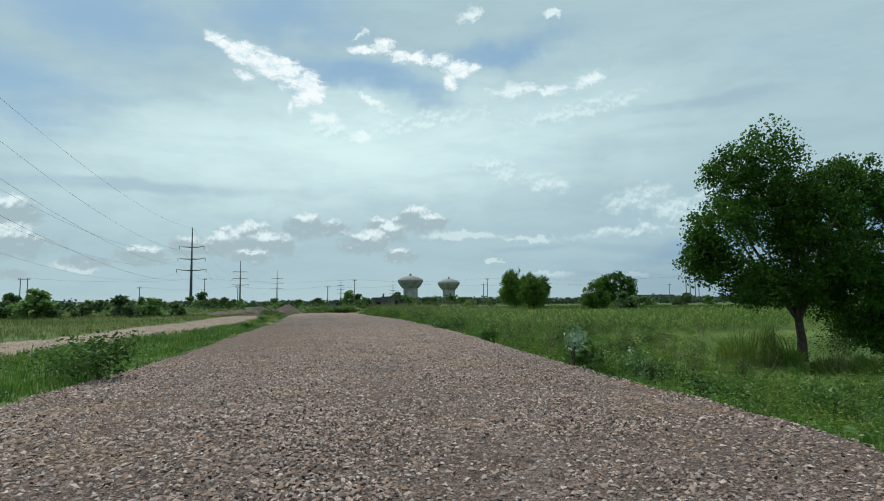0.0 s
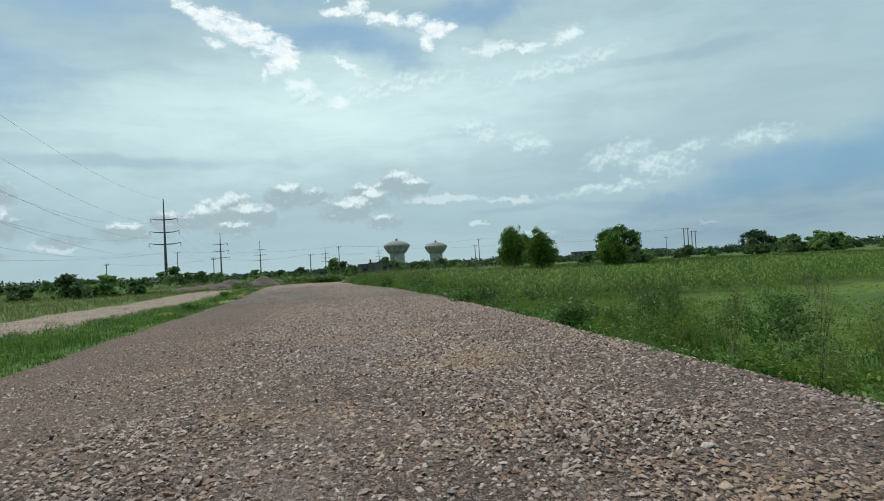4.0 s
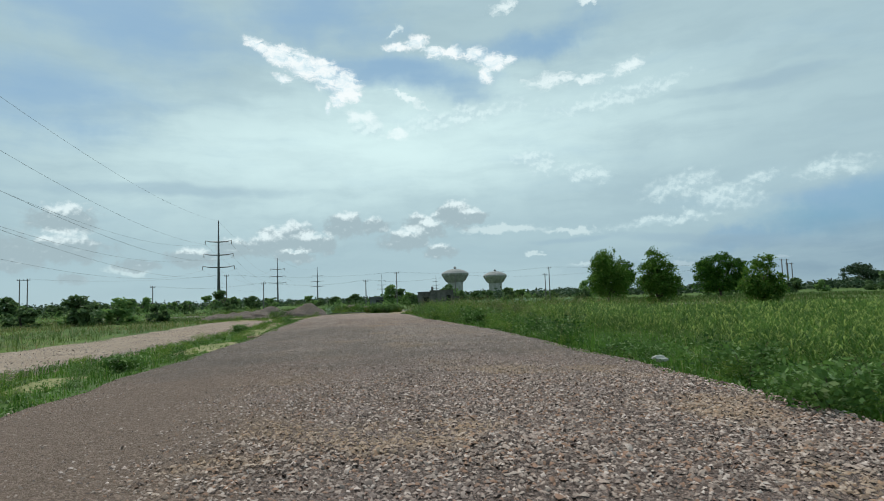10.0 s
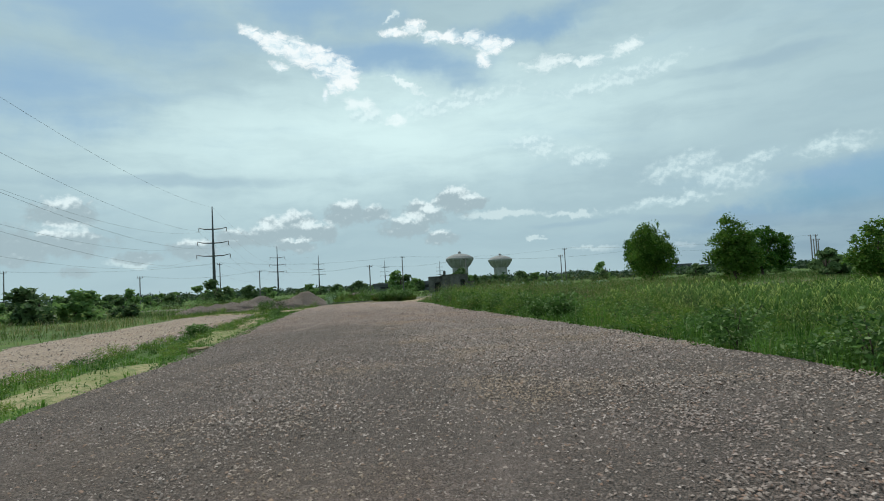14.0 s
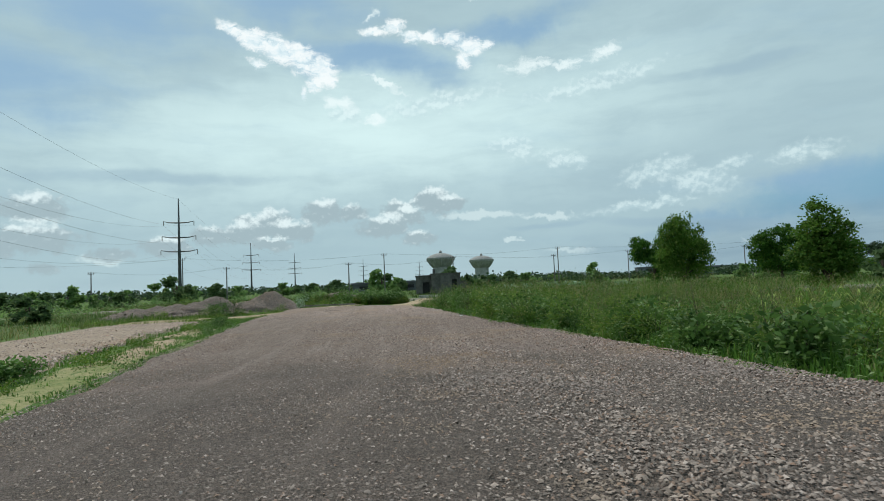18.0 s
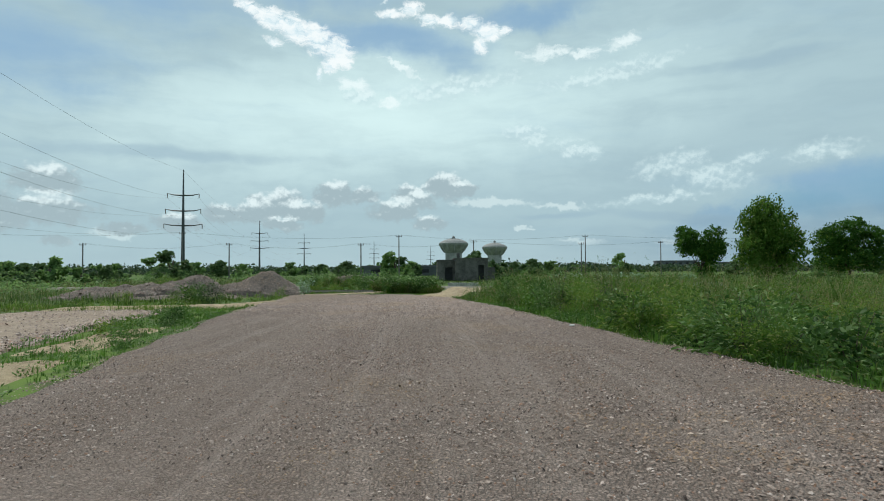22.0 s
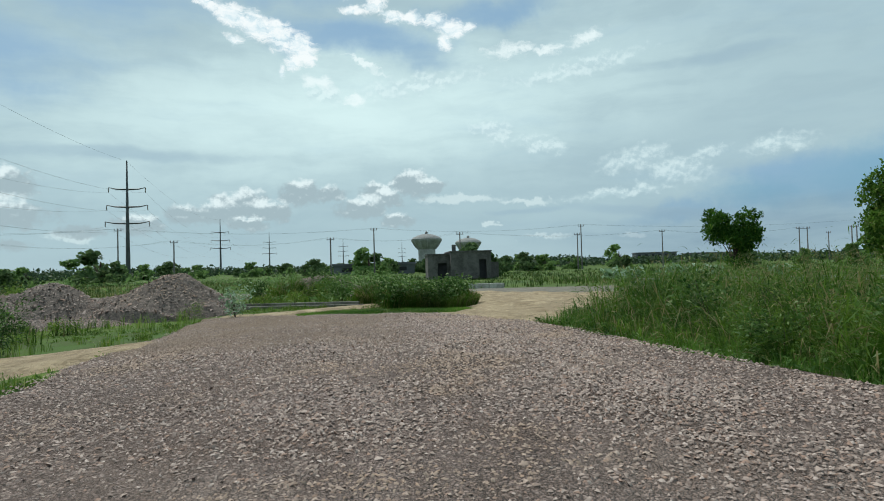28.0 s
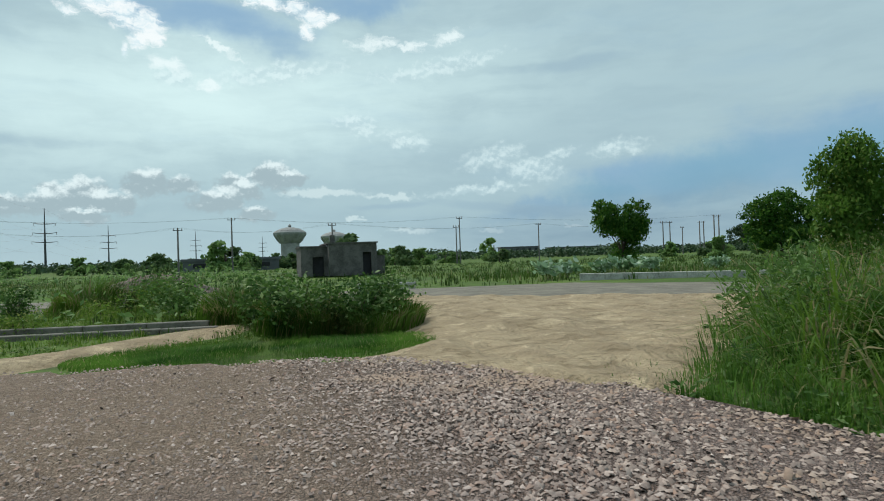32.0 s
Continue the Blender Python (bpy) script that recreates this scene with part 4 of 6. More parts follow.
def build_grass():
    rs = np.random.RandomState
    lush = lambda x, y: np.clip(0.5 + 0.5 * fbm(x * 0.55, y * 0.55, 71, 4), 0.02, 1)
    # road shoulder on the field side
    def c1(x, y):
        s = x - ROAD_R(y)
        return (s > 0.02) * np.clip((s + 0.05) / 0.25, 0.25, 1) * np.interp(s, [0, 1.2, 2.2], [1.0, 1.0, 0.6]) * (0.3 + 0.7 * lush(x, y)) * np.clip((8 - s) / 3, 0.1, 1) * ~in_poly(x, y, SAND) * ~in_poly(x, y, BANK)
    x, y = scatter(30000, -7, 13, 2, 91, c1, 101)
    s = x - ROAD_R(y)
    grow = np.interp(y, [0, 24, 34, 45, 56, 64, 84], [0.6, 0.6, 1.2, 1.75, 1.5, 1.0, 0.8])
    h = (0.10 + 0.42 * np.clip(s / np.interp(y, [25, 40], [1.6, 0.8]), 0, 1) * (0.25 + 0.85 * lush(x * 1.7, y * 1.7)) * grow) * rs(5).uniform(0.7, 1.35, len(x))
    tufts(x, y, h, 0.10 + 0.25 * h, 10, 0.017, M_GRASS, "verge_grass", "uneven green grass tufts on the road shoulder", 2)
    k = rs(15).uniform(0, 1, len(x)) < np.interp(y, [25, 40], [0.4, 0.75])
    weeds(x[k], y[k], h[k] * 1.05, 0.14 + 0.4 * h[k], 14, 0.046, M_BROAD, "verge_weeds", "leafy green weeds on the road shoulder", 12)
    # weedy belt below the road near the big tree
    x, y = scatter(9000, 3, 24, 3, 44, lambda x, y: ((x - ROAD_R(y)) > 0.5) * np.clip(0.15 + 0.95 * lush(x * 0.9, y * 0.9), 0, 1) * np.clip(1.3 - (x - ROAD_R(y)) / 16, 0.2, 1), 135)
    h = (0.12 + 0.55 * lush(x * 1.1, y * 1.1) ** 1.3) * np.where(y > 30, 1.3, 1.0) * rs(30).uniform(0.6, 1.3, len(x))
    weeds(x, y, h, 0.16 + 0.35 * h, 18, 0.036, M_FIELD, "field_weeds", "knee-high leafy weeds below the road", 34)
    # high bank near the junction
    def c2(x, y):
        return in_poly(x + 0.4 * fbm(x, y, 77), y + 0.4 * fbm(x, y, 78), BANK) * (x > ROAD_R(y) + 0.2) * np.interp(y, [56, 62, 74], [0.3, 0.75, 1.0]) * np.clip(1.2 - (x - ROAD_R(y)) / 24, 0.35, 1)
    x, y = scatter(9000, -5, 26, 56, 94, c2, 103)
    s = x - ROAD_R(y)
    tall = np.interp(y, [56, 62, 70, 76, 80, 90], [0.20, 0.25, 0.28, 0.46, 1.0, 1.05]) * np.clip(s / np.interp(y, [60, 76, 82], [3.2, 2.6, 1.6]), 0.18, 1)
    h = (0.22 + np.interp(y, [70, 80, 86], [0.95, 1.1, 1.35]) * tall * (0.45 + 0.85 * lush(x * 3.2, y * 3.2)) * np.interp(s, [3, 6], [1.0, 1.12])) * rs(6).uniform(0.7, 1.2, len(x))
    dry = (s > 2.2) & (y < 78) & (fbm(x * 0.5, y * 0.5, 81) > -0.35)
    tufts(x[~dry], y[~dry], h[~dry], 0.12 + 0.25 * h[~dry], 8, 0.017, M_GRASS_TALL, "tall_bank_grass", "dense tall green grass bank with drying seed tips", 3, 1.9)
    tufts(x[dry], y[dry], h[dry] * 1.1, 0.2 + 0.3 * h[dry], 12, 0.012, M_OLIVE, "olive_grass", "olive brown feathery grass on the rough field", 9, 1.3)
    x, y, h, s = x[~dry], y[~dry], h[~dry], s[~dry]
    weeds(x, y, h * 0.95, 0.25 + 0.3 * h, 17, 0.13, M_GRASS_TALL, "bank_blades", "dense arching green blades of tall grass on the bank", 35, 0.065, "grass")
    def c2b(x, y):
        return in_poly(x, y, BANK) * (x > ROAD_R(y) + 0.15)
    x2, y2 = scatter(12000, -4, 14, 58, 94, lambda x, y: c2b(x, y) * np.interp(y, [58, 64, 82], [0.3, 0.8, 1.0]) * np.clip(1.25 - (x - ROAD_R(y)) / 12, 0.3, 1), 104)
    h2 = (0.22 + np.interp(y2, [70, 80, 86], [0.95, 1.1, 1.35]) * np.interp(y2, [60, 76, 82], [0.28, 0.48, 1.05]) * np.clip((x2 - ROAD_R(y2)) / np.interp(y2, [60, 76, 82], [3.0, 2.4, 1.3]), 0.2, 1) * lush(x2 * 3.2, y2 * 3.2)) * rs(66).uniform(0.7, 1.2, len(x2))
    weeds(x2, y2, h2, 0.14 + 0.25 * h2, 9, 0.04, M_BANK, "bank_leaves", "lush leafy growth on the bank beside the sand", 33)
    x4, y4 = scatter(6000, -6, 6, 70, 93, lambda x, y: (x > ROAD_R(y) + 0.05) * (x < ROAD_R(y) + 3.4) * (in_poly(x, y, BANK) | (x > ROAD_R(y) + 0.3)) * ~in_poly(x, y, SAND), 106)
    h4 = (0.14 + 0.5 * np.clip((x4 - ROAD_R(y4)) / 2.0, 0, 1)) * rs(69).uniform(0.6, 1.3, len(x4))
    tufts(x4, y4, h4, 0.10 + 0.3 * h4, 14, 0.011, M_GRASS, "foot_grass", "thick soft green grass at the foot of the bank", 8, 0.9)
    # drying seed heads above the bank
    def c2c(x, y):
        return in_poly(x, y, BANK) * (x > ROAD_R(y) + 0.9) * np.clip(0.3 + 0.9 * fbm(x * 0.8, y * 0.8, 79), 0, 1)
    x3, y3 = scatter(4500, -4, 14, 60, 94, c2c, 105)
    h3 = (0.25 + 0.92 * np.interp(y3, [60, 78, 86], [0.5, 0.85, 1.05]) * np.clip((x3 - ROAD_R(y3)) / np.interp(y3, [60, 76, 82], [5.0, 3.5, 1.8]), 0.2, 1)) * rs(67).uniform(0.85, 1.25, len(x3))
    g3 = rs(68)
    m3 = 9
    P3 = np.stack([np.repeat(x3, m3), np.repeat(y3, m3), np.repeat(ground_z(x3, y3) + h3, m3)], 1) + g3.normal(0, 1, (len(x3) * m3, 3)) * (0.035, 0.035, 0.07)
    V3, F3 = chips(P3, 0.016, g3)
    tagged(new("seed_heads", np_mesh("seed_heads", V3, F3, M_SEED)), "tan drying seed heads of tall grass", "grass", kind="stuff")
    k = rs(16).uniform(0, 1, len(x)) < 0.6
    weeds(x[k], y[k], h[k] * 0.85, 0.15 + 0.3 * h[k], 10, 0.032, M_BROAD, "bank_weeds", "leafy weeds among the tall grass", 13)
    # verge between the two tracks
    def c3(x, y):
        return (x < ROAD_L(y) + 0.02) * (x > TRACK_R(y) - 0.3) * (0.3 + 0.7 * lush(x * 1.3, y * 1.3)) * (1 - 0.35 * in_poly(x, y, [(-11, 45), (-9.2, 45.5), (-9.8, 51), (-11.7, 50.5)])) * np.where(
            (y > 54) & (y < 76) & (fbm(x * 1.1, y * 0.5, 91) > 0.1), 0.75, 1.0) * (y < 83)
    x, y = scatter(28000, -18, -4.5, 4, 84, c3, 107)
    h = (0.08 + 0.32 * lush(x * 1.4, y * 1.4) * np.clip((ROAD_L(y) - x) / 1.2, 0.2, 1) * np.interp(y, [0, 30, 44, 52], [1.25, 1.0, 0.7, 0.5])) * rs(7).uniform(0.6, 1.4, len(x))
    tufts(x, y, h, 0.10 + 0.25 * h, 8, 0.016, M_GRASS, "strip_grass", "low grass between gravel road and dirt track", 4)
    k = rs(17).uniform(0, 1, len(x)) < 0.3
    weeds(x[k], y[k], h[k] * 1.1, 0.12 + 0.3 * h[k], 24, 0.03, M_BROAD, "strip_weeds", "leafy weeds between gravel road and dirt track", 14)
    # weedy ground in front of the heaps
    def c7(x, y):
        return (x < ROAD_L(y) - 0.1) * (y < 97.5 - 0.5 * np.abs(x + 14)) * ~in_poly(x, y, PATH_A) * ~in_poly(x, y, PATH_B) * (0.08 + 0.6 * lush(x * 1.5, y * 1.5) ** 1.5) * (np.hypot((x + 20) / 8, (y - 95.5) / 3.4) > 1) + (
            (x > -16) & (x < -9) & (y > 94.5) & (y < 103)) * ~in_poly(x, y, PATH_B) * 0.7
    x, y = scatter(9000, -26, -9, 82, 104, c7, 131)
    clear = (x > -15.2) & (x < -9.6) & (y > 93.5) & (y < 98.9)
    x, y = x[~clear | (y < 97.0)], y[~clear | (y < 97.0)]
    h = (0.07 + 0.36 * lush(x * 1.8, y * 1.8) ** 1.3) * rs(27).uniform(0.6, 1.4, len(x)) * np.where((x > -15.2) & (y > 93.5) & (y < 97), 0.45, 1.0)
    tufts(x, y, h, 0.12 + 0.3 * h, 14, 0.013, M_FIELD, "heap_grass", "patchy grass in front of the stone heaps", 24)
    k = rs(28).uniform(0, 1, len(x)) < 0.4
    weeds(x[k], y[k], h[k] * 1.1, 0.12 + 0.35 * h[k], 26, 0.026, M_FIELD, "heap_weeds", "leafy weeds in front of the stone heaps", 25)
    # grass creeping onto the sand
    x, y = scatter(2600, -6.6, 3.5, 87.0, 95.5, lambda x, y: in_poly(x, y, SAND) * np.clip(0.35 - 0.3 * np.abs(y - 88.4) + 0.5 * fbm(x * 1.6, y * 1.6, 93), 0, 1) * (y - 0.75 * x < 93.6), 133)
    h = 0.05 + 0.14 * rs(29).uniform(0.2, 1, len(x))
    tufts(x, y, h, 0.08 + 0.3 * h, 12, 0.010, M_GRASS, "sand_grass", "short grass creeping onto the sand", 26)
    # bushy weeds between the heaps and the far trees
    x, y = scatter(900, -75, -9, 99, 165, lambda x, y: off_asphalt(x, y) * np.clip(0.1 + 0.9 * fbm(x * 0.12, y * 0.12, 95), 0, 1), 137)
    h = rs(31).uniform(0.6, 1.9, len(x))
    weeds(x, y, h, 0.5 + 0.6 * h, 60, 0.13, M_LEAF_HAZED, "bushy_weeds", "bushy green weeds in the meadow behind the heaps", 36)
    # open ground beyond the dirt track
    def c4_(x, y):
        return (x < TRACK_L(y) - 0.1) * (0.3 + 0.7 * lush(x * 0.4, y * 0.4)) * np.clip(1.2 + (x - TRACK_L(y)) / 55, 0.2, 1)
    x, y = scatter(26000, -95, -16, 18, 140, c4_, 109)
    h = (0.26 + 0.55 * lush(x * 0.5, y * 0.5) ** 1.3) * rs(8).uniform(0.6, 1.3, len(x))
    dull = fbm(x * 0.22, y * 0.22, 97) + 0.3 * rs(18).uniform(-1, 1, len(x)) > -0.05
    tufts(x[~dull], y[~dull], h[~dull], 0.3 + 0.5 * h[~dull], 9, 0.021, M_GRASS_DRY, "meadow_grass", "rough meadow of greenish dry weeds", 5, 1.15)
    tufts(x[dull], y[dull], h[dull], 0.3 + 0.5 * h[dull], 9, 0.021, M_OLIVE, "dull_meadow_grass", "olive feathery grass of the rough meadow", 35, 1.3)
    # ground past the heaps and past the asphalt
    def c5(x, y):
        return off_asphalt(x, y) * ((y > 98) | (x < -17)) * ~in_poly(x, y, SAND) * np.where((x > -17) & (y < 97.5), 0, 1) * (0.25 + 0.75 * lush(x * 0.3, y * 0.3)) * np.clip(1.5 - (y - 95) / 90, 0.2, 1) * np.where((x > -5) & (y < 103), 0, 1)
    x, y = scatter(12000, -60, 80, 86, 190, c5, 113)
    h = (0.22 + 0.6 * lush(x * 0.4, y * 0.4) ** 1.4) * rs(9).uniform(0.6, 1.3, len(x)) * np.where(y < 112, 0.75, 1.0)
    tufts(x, y, h, 0.25 + 0.45 * h, 8, 0.032, M_MEADOW, "far_meadow_grass", "weedy meadow past the asphalt road", 6)
    # low ground before the crops and beyond them
    def c6(x, y):
        s = x - ROAD_R(y)
        return (s > 3.5) * (0.4 + 0.6 * lush(x * 0.3, y * 0.3)) * ((y > 58) | (s < 13)) * ~in_poly(x, y, BANK) * off_asphalt(x, y)
    x, y = scatter(21000, 2, 80, 4, 130, c6, 127)
    h = (0.10 + 0.35 * lush(x * 0.4, y * 0.4) ** 1.5) * rs(10).uniform(0.6, 1.3, len(x)) * np.where(y > 58, 1.7, 0.6)
    tufts(x, y, h, 0.2 + 0.5 * h, 5, 0.045, M_GRASS_DRY, "field_edge_grass", "yellowish green rough grass beside the crops", 7)


build_grass()


# ---- leaves and trees ----
def leaf_arrays(c, size, r, droop=0.0, long=1.7):
    """Pointed four-cornered leaves at centres c, turned at random."""
    n = len(c)
    d = r.normal(0, 1, (n, 3))
    d[:, 2] = d[:, 2] * 0.6 - droop
    d /= np.linalg.norm(d, axis=1)[:, None]
    u = np.cross(d, r.normal(0, 1, (n, 3)))
    u /= np.linalg.norm(u, axis=1)[:, None] + 1e-9
    s = (size * r.uniform(0.6, 1.4, n))[:, None]
    bow = np.cross(d, u) * s * 0.12
    V = np.stack([c - d * s * long / 2, c + u * s / 2 + bow, c + d * s * long / 2, c - u * s / 2 + bow], 1)
    F = np.array([(0, 1, 3), (1, 2, 3)])[None] + (4 * np.arange(n))[:, None, None]
    return V.reshape(-1, 3), F.reshape(-1, 3)


def ball(n, r):
    """Points inside a unit ball."""
    d = r.normal(0, 1, (n, 3))
    return d / np.linalg.norm(d, axis=1)[:, None] * r.uniform(0, 1, (n, 1)) ** 0.5


def crown_points(balls, n, r, clump=0.3, per=28):
    """Leaf centres in sprays of uneven size that fill the outer shell of several lumpy masses, with gaps between them."""
    balls = np.array(balls, float)
    vol = (balls[:, 3] * balls[:, 4] * balls[:, 5]) ** 0.8
    m = max(4, int(1.25 * n / per))
    pick = r.choice(len(balls), m, p=vol / vol.sum())
    d = r.normal(0, 1, (m, 3))
    d /= np.linalg.norm(d, axis=1)[:, None]
    sd = r.randint(1000)
    lump = 1 + 0.24 * fbm(d[:, 0] * 2.6 + pick * 3.1, d[:, 2] * 2.6 + d[:, 1] * 1.9, sd, 3)
    rad = np.clip(r.uniform(0.25, 1.08, m) ** 0.55, 0, 1.04) * lump
    cc = balls[pick, :3] + d * rad[:, None] * balls[pick, 3:6]
    k = 0.5 / clump
    gap = fbm(cc[:, 0] * k + cc[:, 1] * 0.6 * k, cc[:, 2] * k - cc[:, 1] * 0.5 * k, sd + 1, 2)
    cc = cc[gap > -0.40]
    cr = clump * r.uniform(0.55, 1.55, len(cc))
    q = ball(len(cc) * per, r)
    size = np.repeat(cr, per)[:, None]
    pts = np.repeat(cc, per, 0) + q * 1.9 * size * np.array([1, 1, 0.6])
    pts[:, 2] -= (q[:, 0] ** 2 + q[:, 1] ** 2) * 0.55 * size[:, 0]
    return pts, cc


def tree(name, label, at, balls, leaves, leaf, mat, trunk_r=0.2, trunk_h=None, seed=1, clump=0.35, droop=0.3, turn=0.0, group="trees along the field", sx=1.0, sz=1.0, per=28):
    """A tapered trunk with limbs into the crown, and a crown of many leaves."""
    r = np.random.RandomState(seed)
    t = thing(name, label, "tree", at, turn, group)
    t.scale = (sx, sx, sz)
    low = min(b[2] - b[5] for b in balls)
    top = max(b[2] for b in balls)
    fork = trunk_h or max(0.6, low + 0.4)
    runs = [([(0, 0, -0.15), (0.05, 0.02, fork * 0.5), (0.0, 0.08, fork), (0.1, 0.0, fork + (top - fork) * 0.6)], [trunk_r * 1.35, trunk_r, trunk_r * 0.85, trunk_r * 0.3])]
    pts, cc = crown_points(balls, leaves, r, clump, per)
    for k in range(9):
        e = cc[r.randint(len(cc))]
        s = np.array([0, 0.05, fork * r.uniform(0.75, 1.1)])
        m = (s + e) / 2 + r.normal(0, 0.15, 3) + (0, 0, 0.25)
        runs.append(([tuple(s), tuple(m), tuple(s + (e - s) * 0.93)], [trunk_r * 0.5, trunk_r * 0.28, trunk_r * 0.08]))
    part("trunk", tube_mesh("trunk", runs, M_BARK, 7), t)
    V, F = leaf_arrays(pts, leaf, r, droop)
    part("crown", np_mesh("crown", V, F, mat), t)
    return t


# big tree close to the road, and its neighbours further on
tree("shade_tree", "large dark green leafy shade tree with forked trunk", (14.9, 21.3, -0.95),
     [(-2.7, 0, 4.3, 1.3, 1.5, 1.25), (-3.2, 0.3, 3.5, 0.9, 1.1, 0.8), (-1.9, 0, 6.6, 1.2, 1.4, 0.8), (-0.7, 0, 7.5, 1.2, 1.3, 0.8), (-0.7, 0, 5.3, 1.6, 1.7, 1.5), (-1.5, -0.3, 2.7, 1.3, 1.4, 0.8),
      (1.2, 0, 4.4, 2.0, 2.0, 2.1), (2.1, 0.3, 6.1, 1.3, 1.4, 1.0), (3.5, 0, 4.5, 1.8, 1.8, 2.0), (2.3, -0.3, 2.1, 1.9, 1.6, 1.3), (0.3, 0.2, 2.8, 1.3, 1.4, 0.8), (4.4, 0.2, 2.4, 1.6, 1.6, 1.6), (3.2, 0.4, 1.0, 1.2, 1.2, 0.8)],
     124000, 0.07, M_LEAF_DARK, 0.16, 1.5, 1, 0.27, 0.6, sz=1.10, per=80)
tree("shade_tree", "broad bushy tree with bright green leaves", (21.2, 107.0, -0.1),
     [(0, 0, 4.6, 2.6, 2.6, 2.2), (-1.9, 0, 2.9, 2.0, 2.0, 1.7), (2.3, 0.2, 3.3, 2.0, 2.0, 1.8), (0.4, 0, 6.6, 1.6, 1.6, 1.0), (-1.5, 0, 5.4, 1.4, 1.4, 1.1), (1.9, 0, 5.3, 1.3, 1.3, 1.1), (0.3, 0.3, 2.0, 2.6, 2.2, 1.3)], 22000, 0.15, M_LEAF_LITE, 0.22, 1.2, 2, 0.36, sx=0.70, sz=1.0)
tree("shade_tree", "heart-shaped pair of dark tree crowns on thin trunks", (34.9, 148.4, -0.1),
     [(-2.7, 0, 5.6, 2.3, 2.3, 2.1), (-3.4, 0, 4.6, 1.5, 1.5, 1.4), (-1.6, 0, 3.4, 2.0, 2.0, 1.6), (2.8, 0.2, 5.8, 2.0, 2.2, 2.0), (3.3, 0, 4.4, 1.5, 1.5, 1.5), (1.4, 0, 3.0, 1.8, 2.0, 1.5), (0.2, 0, 3.2, 1.7, 2, 1.6), (0.5, 0, 1.6, 1.9, 2.0, 1.2), (0.1, 0, 4.5, 1.7, 1.8, 1.3), (-2.2, 0, 3.6, 2.0, 2.0, 1.6), (2.3, 0, 3.8, 1.8, 1.9, 1.6)], 19000, 0.21, M_LEAF, 0.2, 1.2, 3, 0.42, sx=0.77, sz=1.06)
tree("slender_tree", "upright feathery tree with loose light green twigs", (19.3, 83.2, -0.15),
     [(0, 0, 2.7, 1.5, 1.6, 1.4), (0.3, 0, 4.3, 1.1, 1.2, 1.1), (-0.3, 0, 5.4, 0.7, 0.7, 0.7), (1.1, 0.2, 2.3, 1.1, 1.2, 1.1), (-1.1, 0, 2.2, 1.1, 1.1, 1.2), (-0.9, 0, 3.8, 0.8, 0.9, 0.8), (0.9, 0, 3.6, 0.8, 0.8, 0.8), (0, 0, 1.3, 1.5, 1.4, 0.9)], 15000, 0.11, M_LEAF_LITE, 0.14, 0.8, 4, 0.24, -0.2, sx=0.98, sz=0.97)
tree("shade_tree", "rounded dark green tree at the field edge", (52.6, 141.2, -0.2),
     [(-0.6, 0, 5.6, 2.8, 3.0, 2.2), (-3.0, 0, 4.9, 2.2, 2.4, 2.0), (2.9, 0, 5.0, 2.6, 2.6, 2.3), (0.4, 0, 2.8, 3.4, 3.2, 1.8), (-3.4, 0, 2.9, 2.0, 2.2, 1.6), (3.9, 0, 2.9, 2.0, 2.2, 1.6), (1.2, 0, 7.2, 1.6, 1.8, 1.1)], 19000, 0.21, M_LEAF, 0.25, 1.0, 5, 0.42, sx=0.92, sz=1.04)
tree("slender_tree", "small feathery light green tree in the crops", (26.3, 77.8, -0.2),
     [(0, 0, 2.4, 1.3, 1.4, 1.2), (0.2, 0, 3.8, 0.9, 0.9, 0.9), (-0.8, 0, 1.8, 1.1, 1.1, 1.1), (0.9, 0, 1.9, 1.1, 1.1, 1.1), (-0.6, 0, 3.2, 0.8, 0.8, 0.8), (0, 0, 1.0, 1.3, 1.3, 0.8)], 12000, 0.115, M_LEAF_LITE, 0.12, 0.7, 6, 0.24, -0.2, sx=0.98, sz=0.96)

tree("shade_tree", "wide flat-topped dark tree far past the field", (168.0, 266.0, -0.2),
     [(0, 0, 7.4, 5.0, 4.5, 2.4), (-4.6, 0, 5.8, 3.6, 3.6, 2.4), (4.8, 0, 6.0, 3.8, 3.6, 2.4), (0, 0, 3.6, 5.0, 4.0, 2.2), (8.5, 0, 4.4, 2.4, 2.4, 2.0)], 7000, 0.5, M_WOODS, 0.3, 2.0, 7, 0.8)


def shrub_mesh(seed, mat, w=1.0, h=1.0, n=1600, leaf=0.3):
    r = np.random.RandomState(seed)
    balls = [(r.uniform(-0.75, 0.75) * w, r.uniform(-0.5, 0.5) * w, h * z, w * r.uniform(0.3, 0.5), w * r.uniform(0.3, 0.5), h * r.uniform(0.16, 0.28)) for z in (0.12, 0.16, 0.24, 0.3, 0.4, 0.52, 0.64, 0.76)]
    pts, _ = crown_points(balls, n, r, 0.11 * w, 20)
    V, F = leaf_arrays(pts, leaf, r, 0.1)
    return np_mesh("crown", V, F, mat)


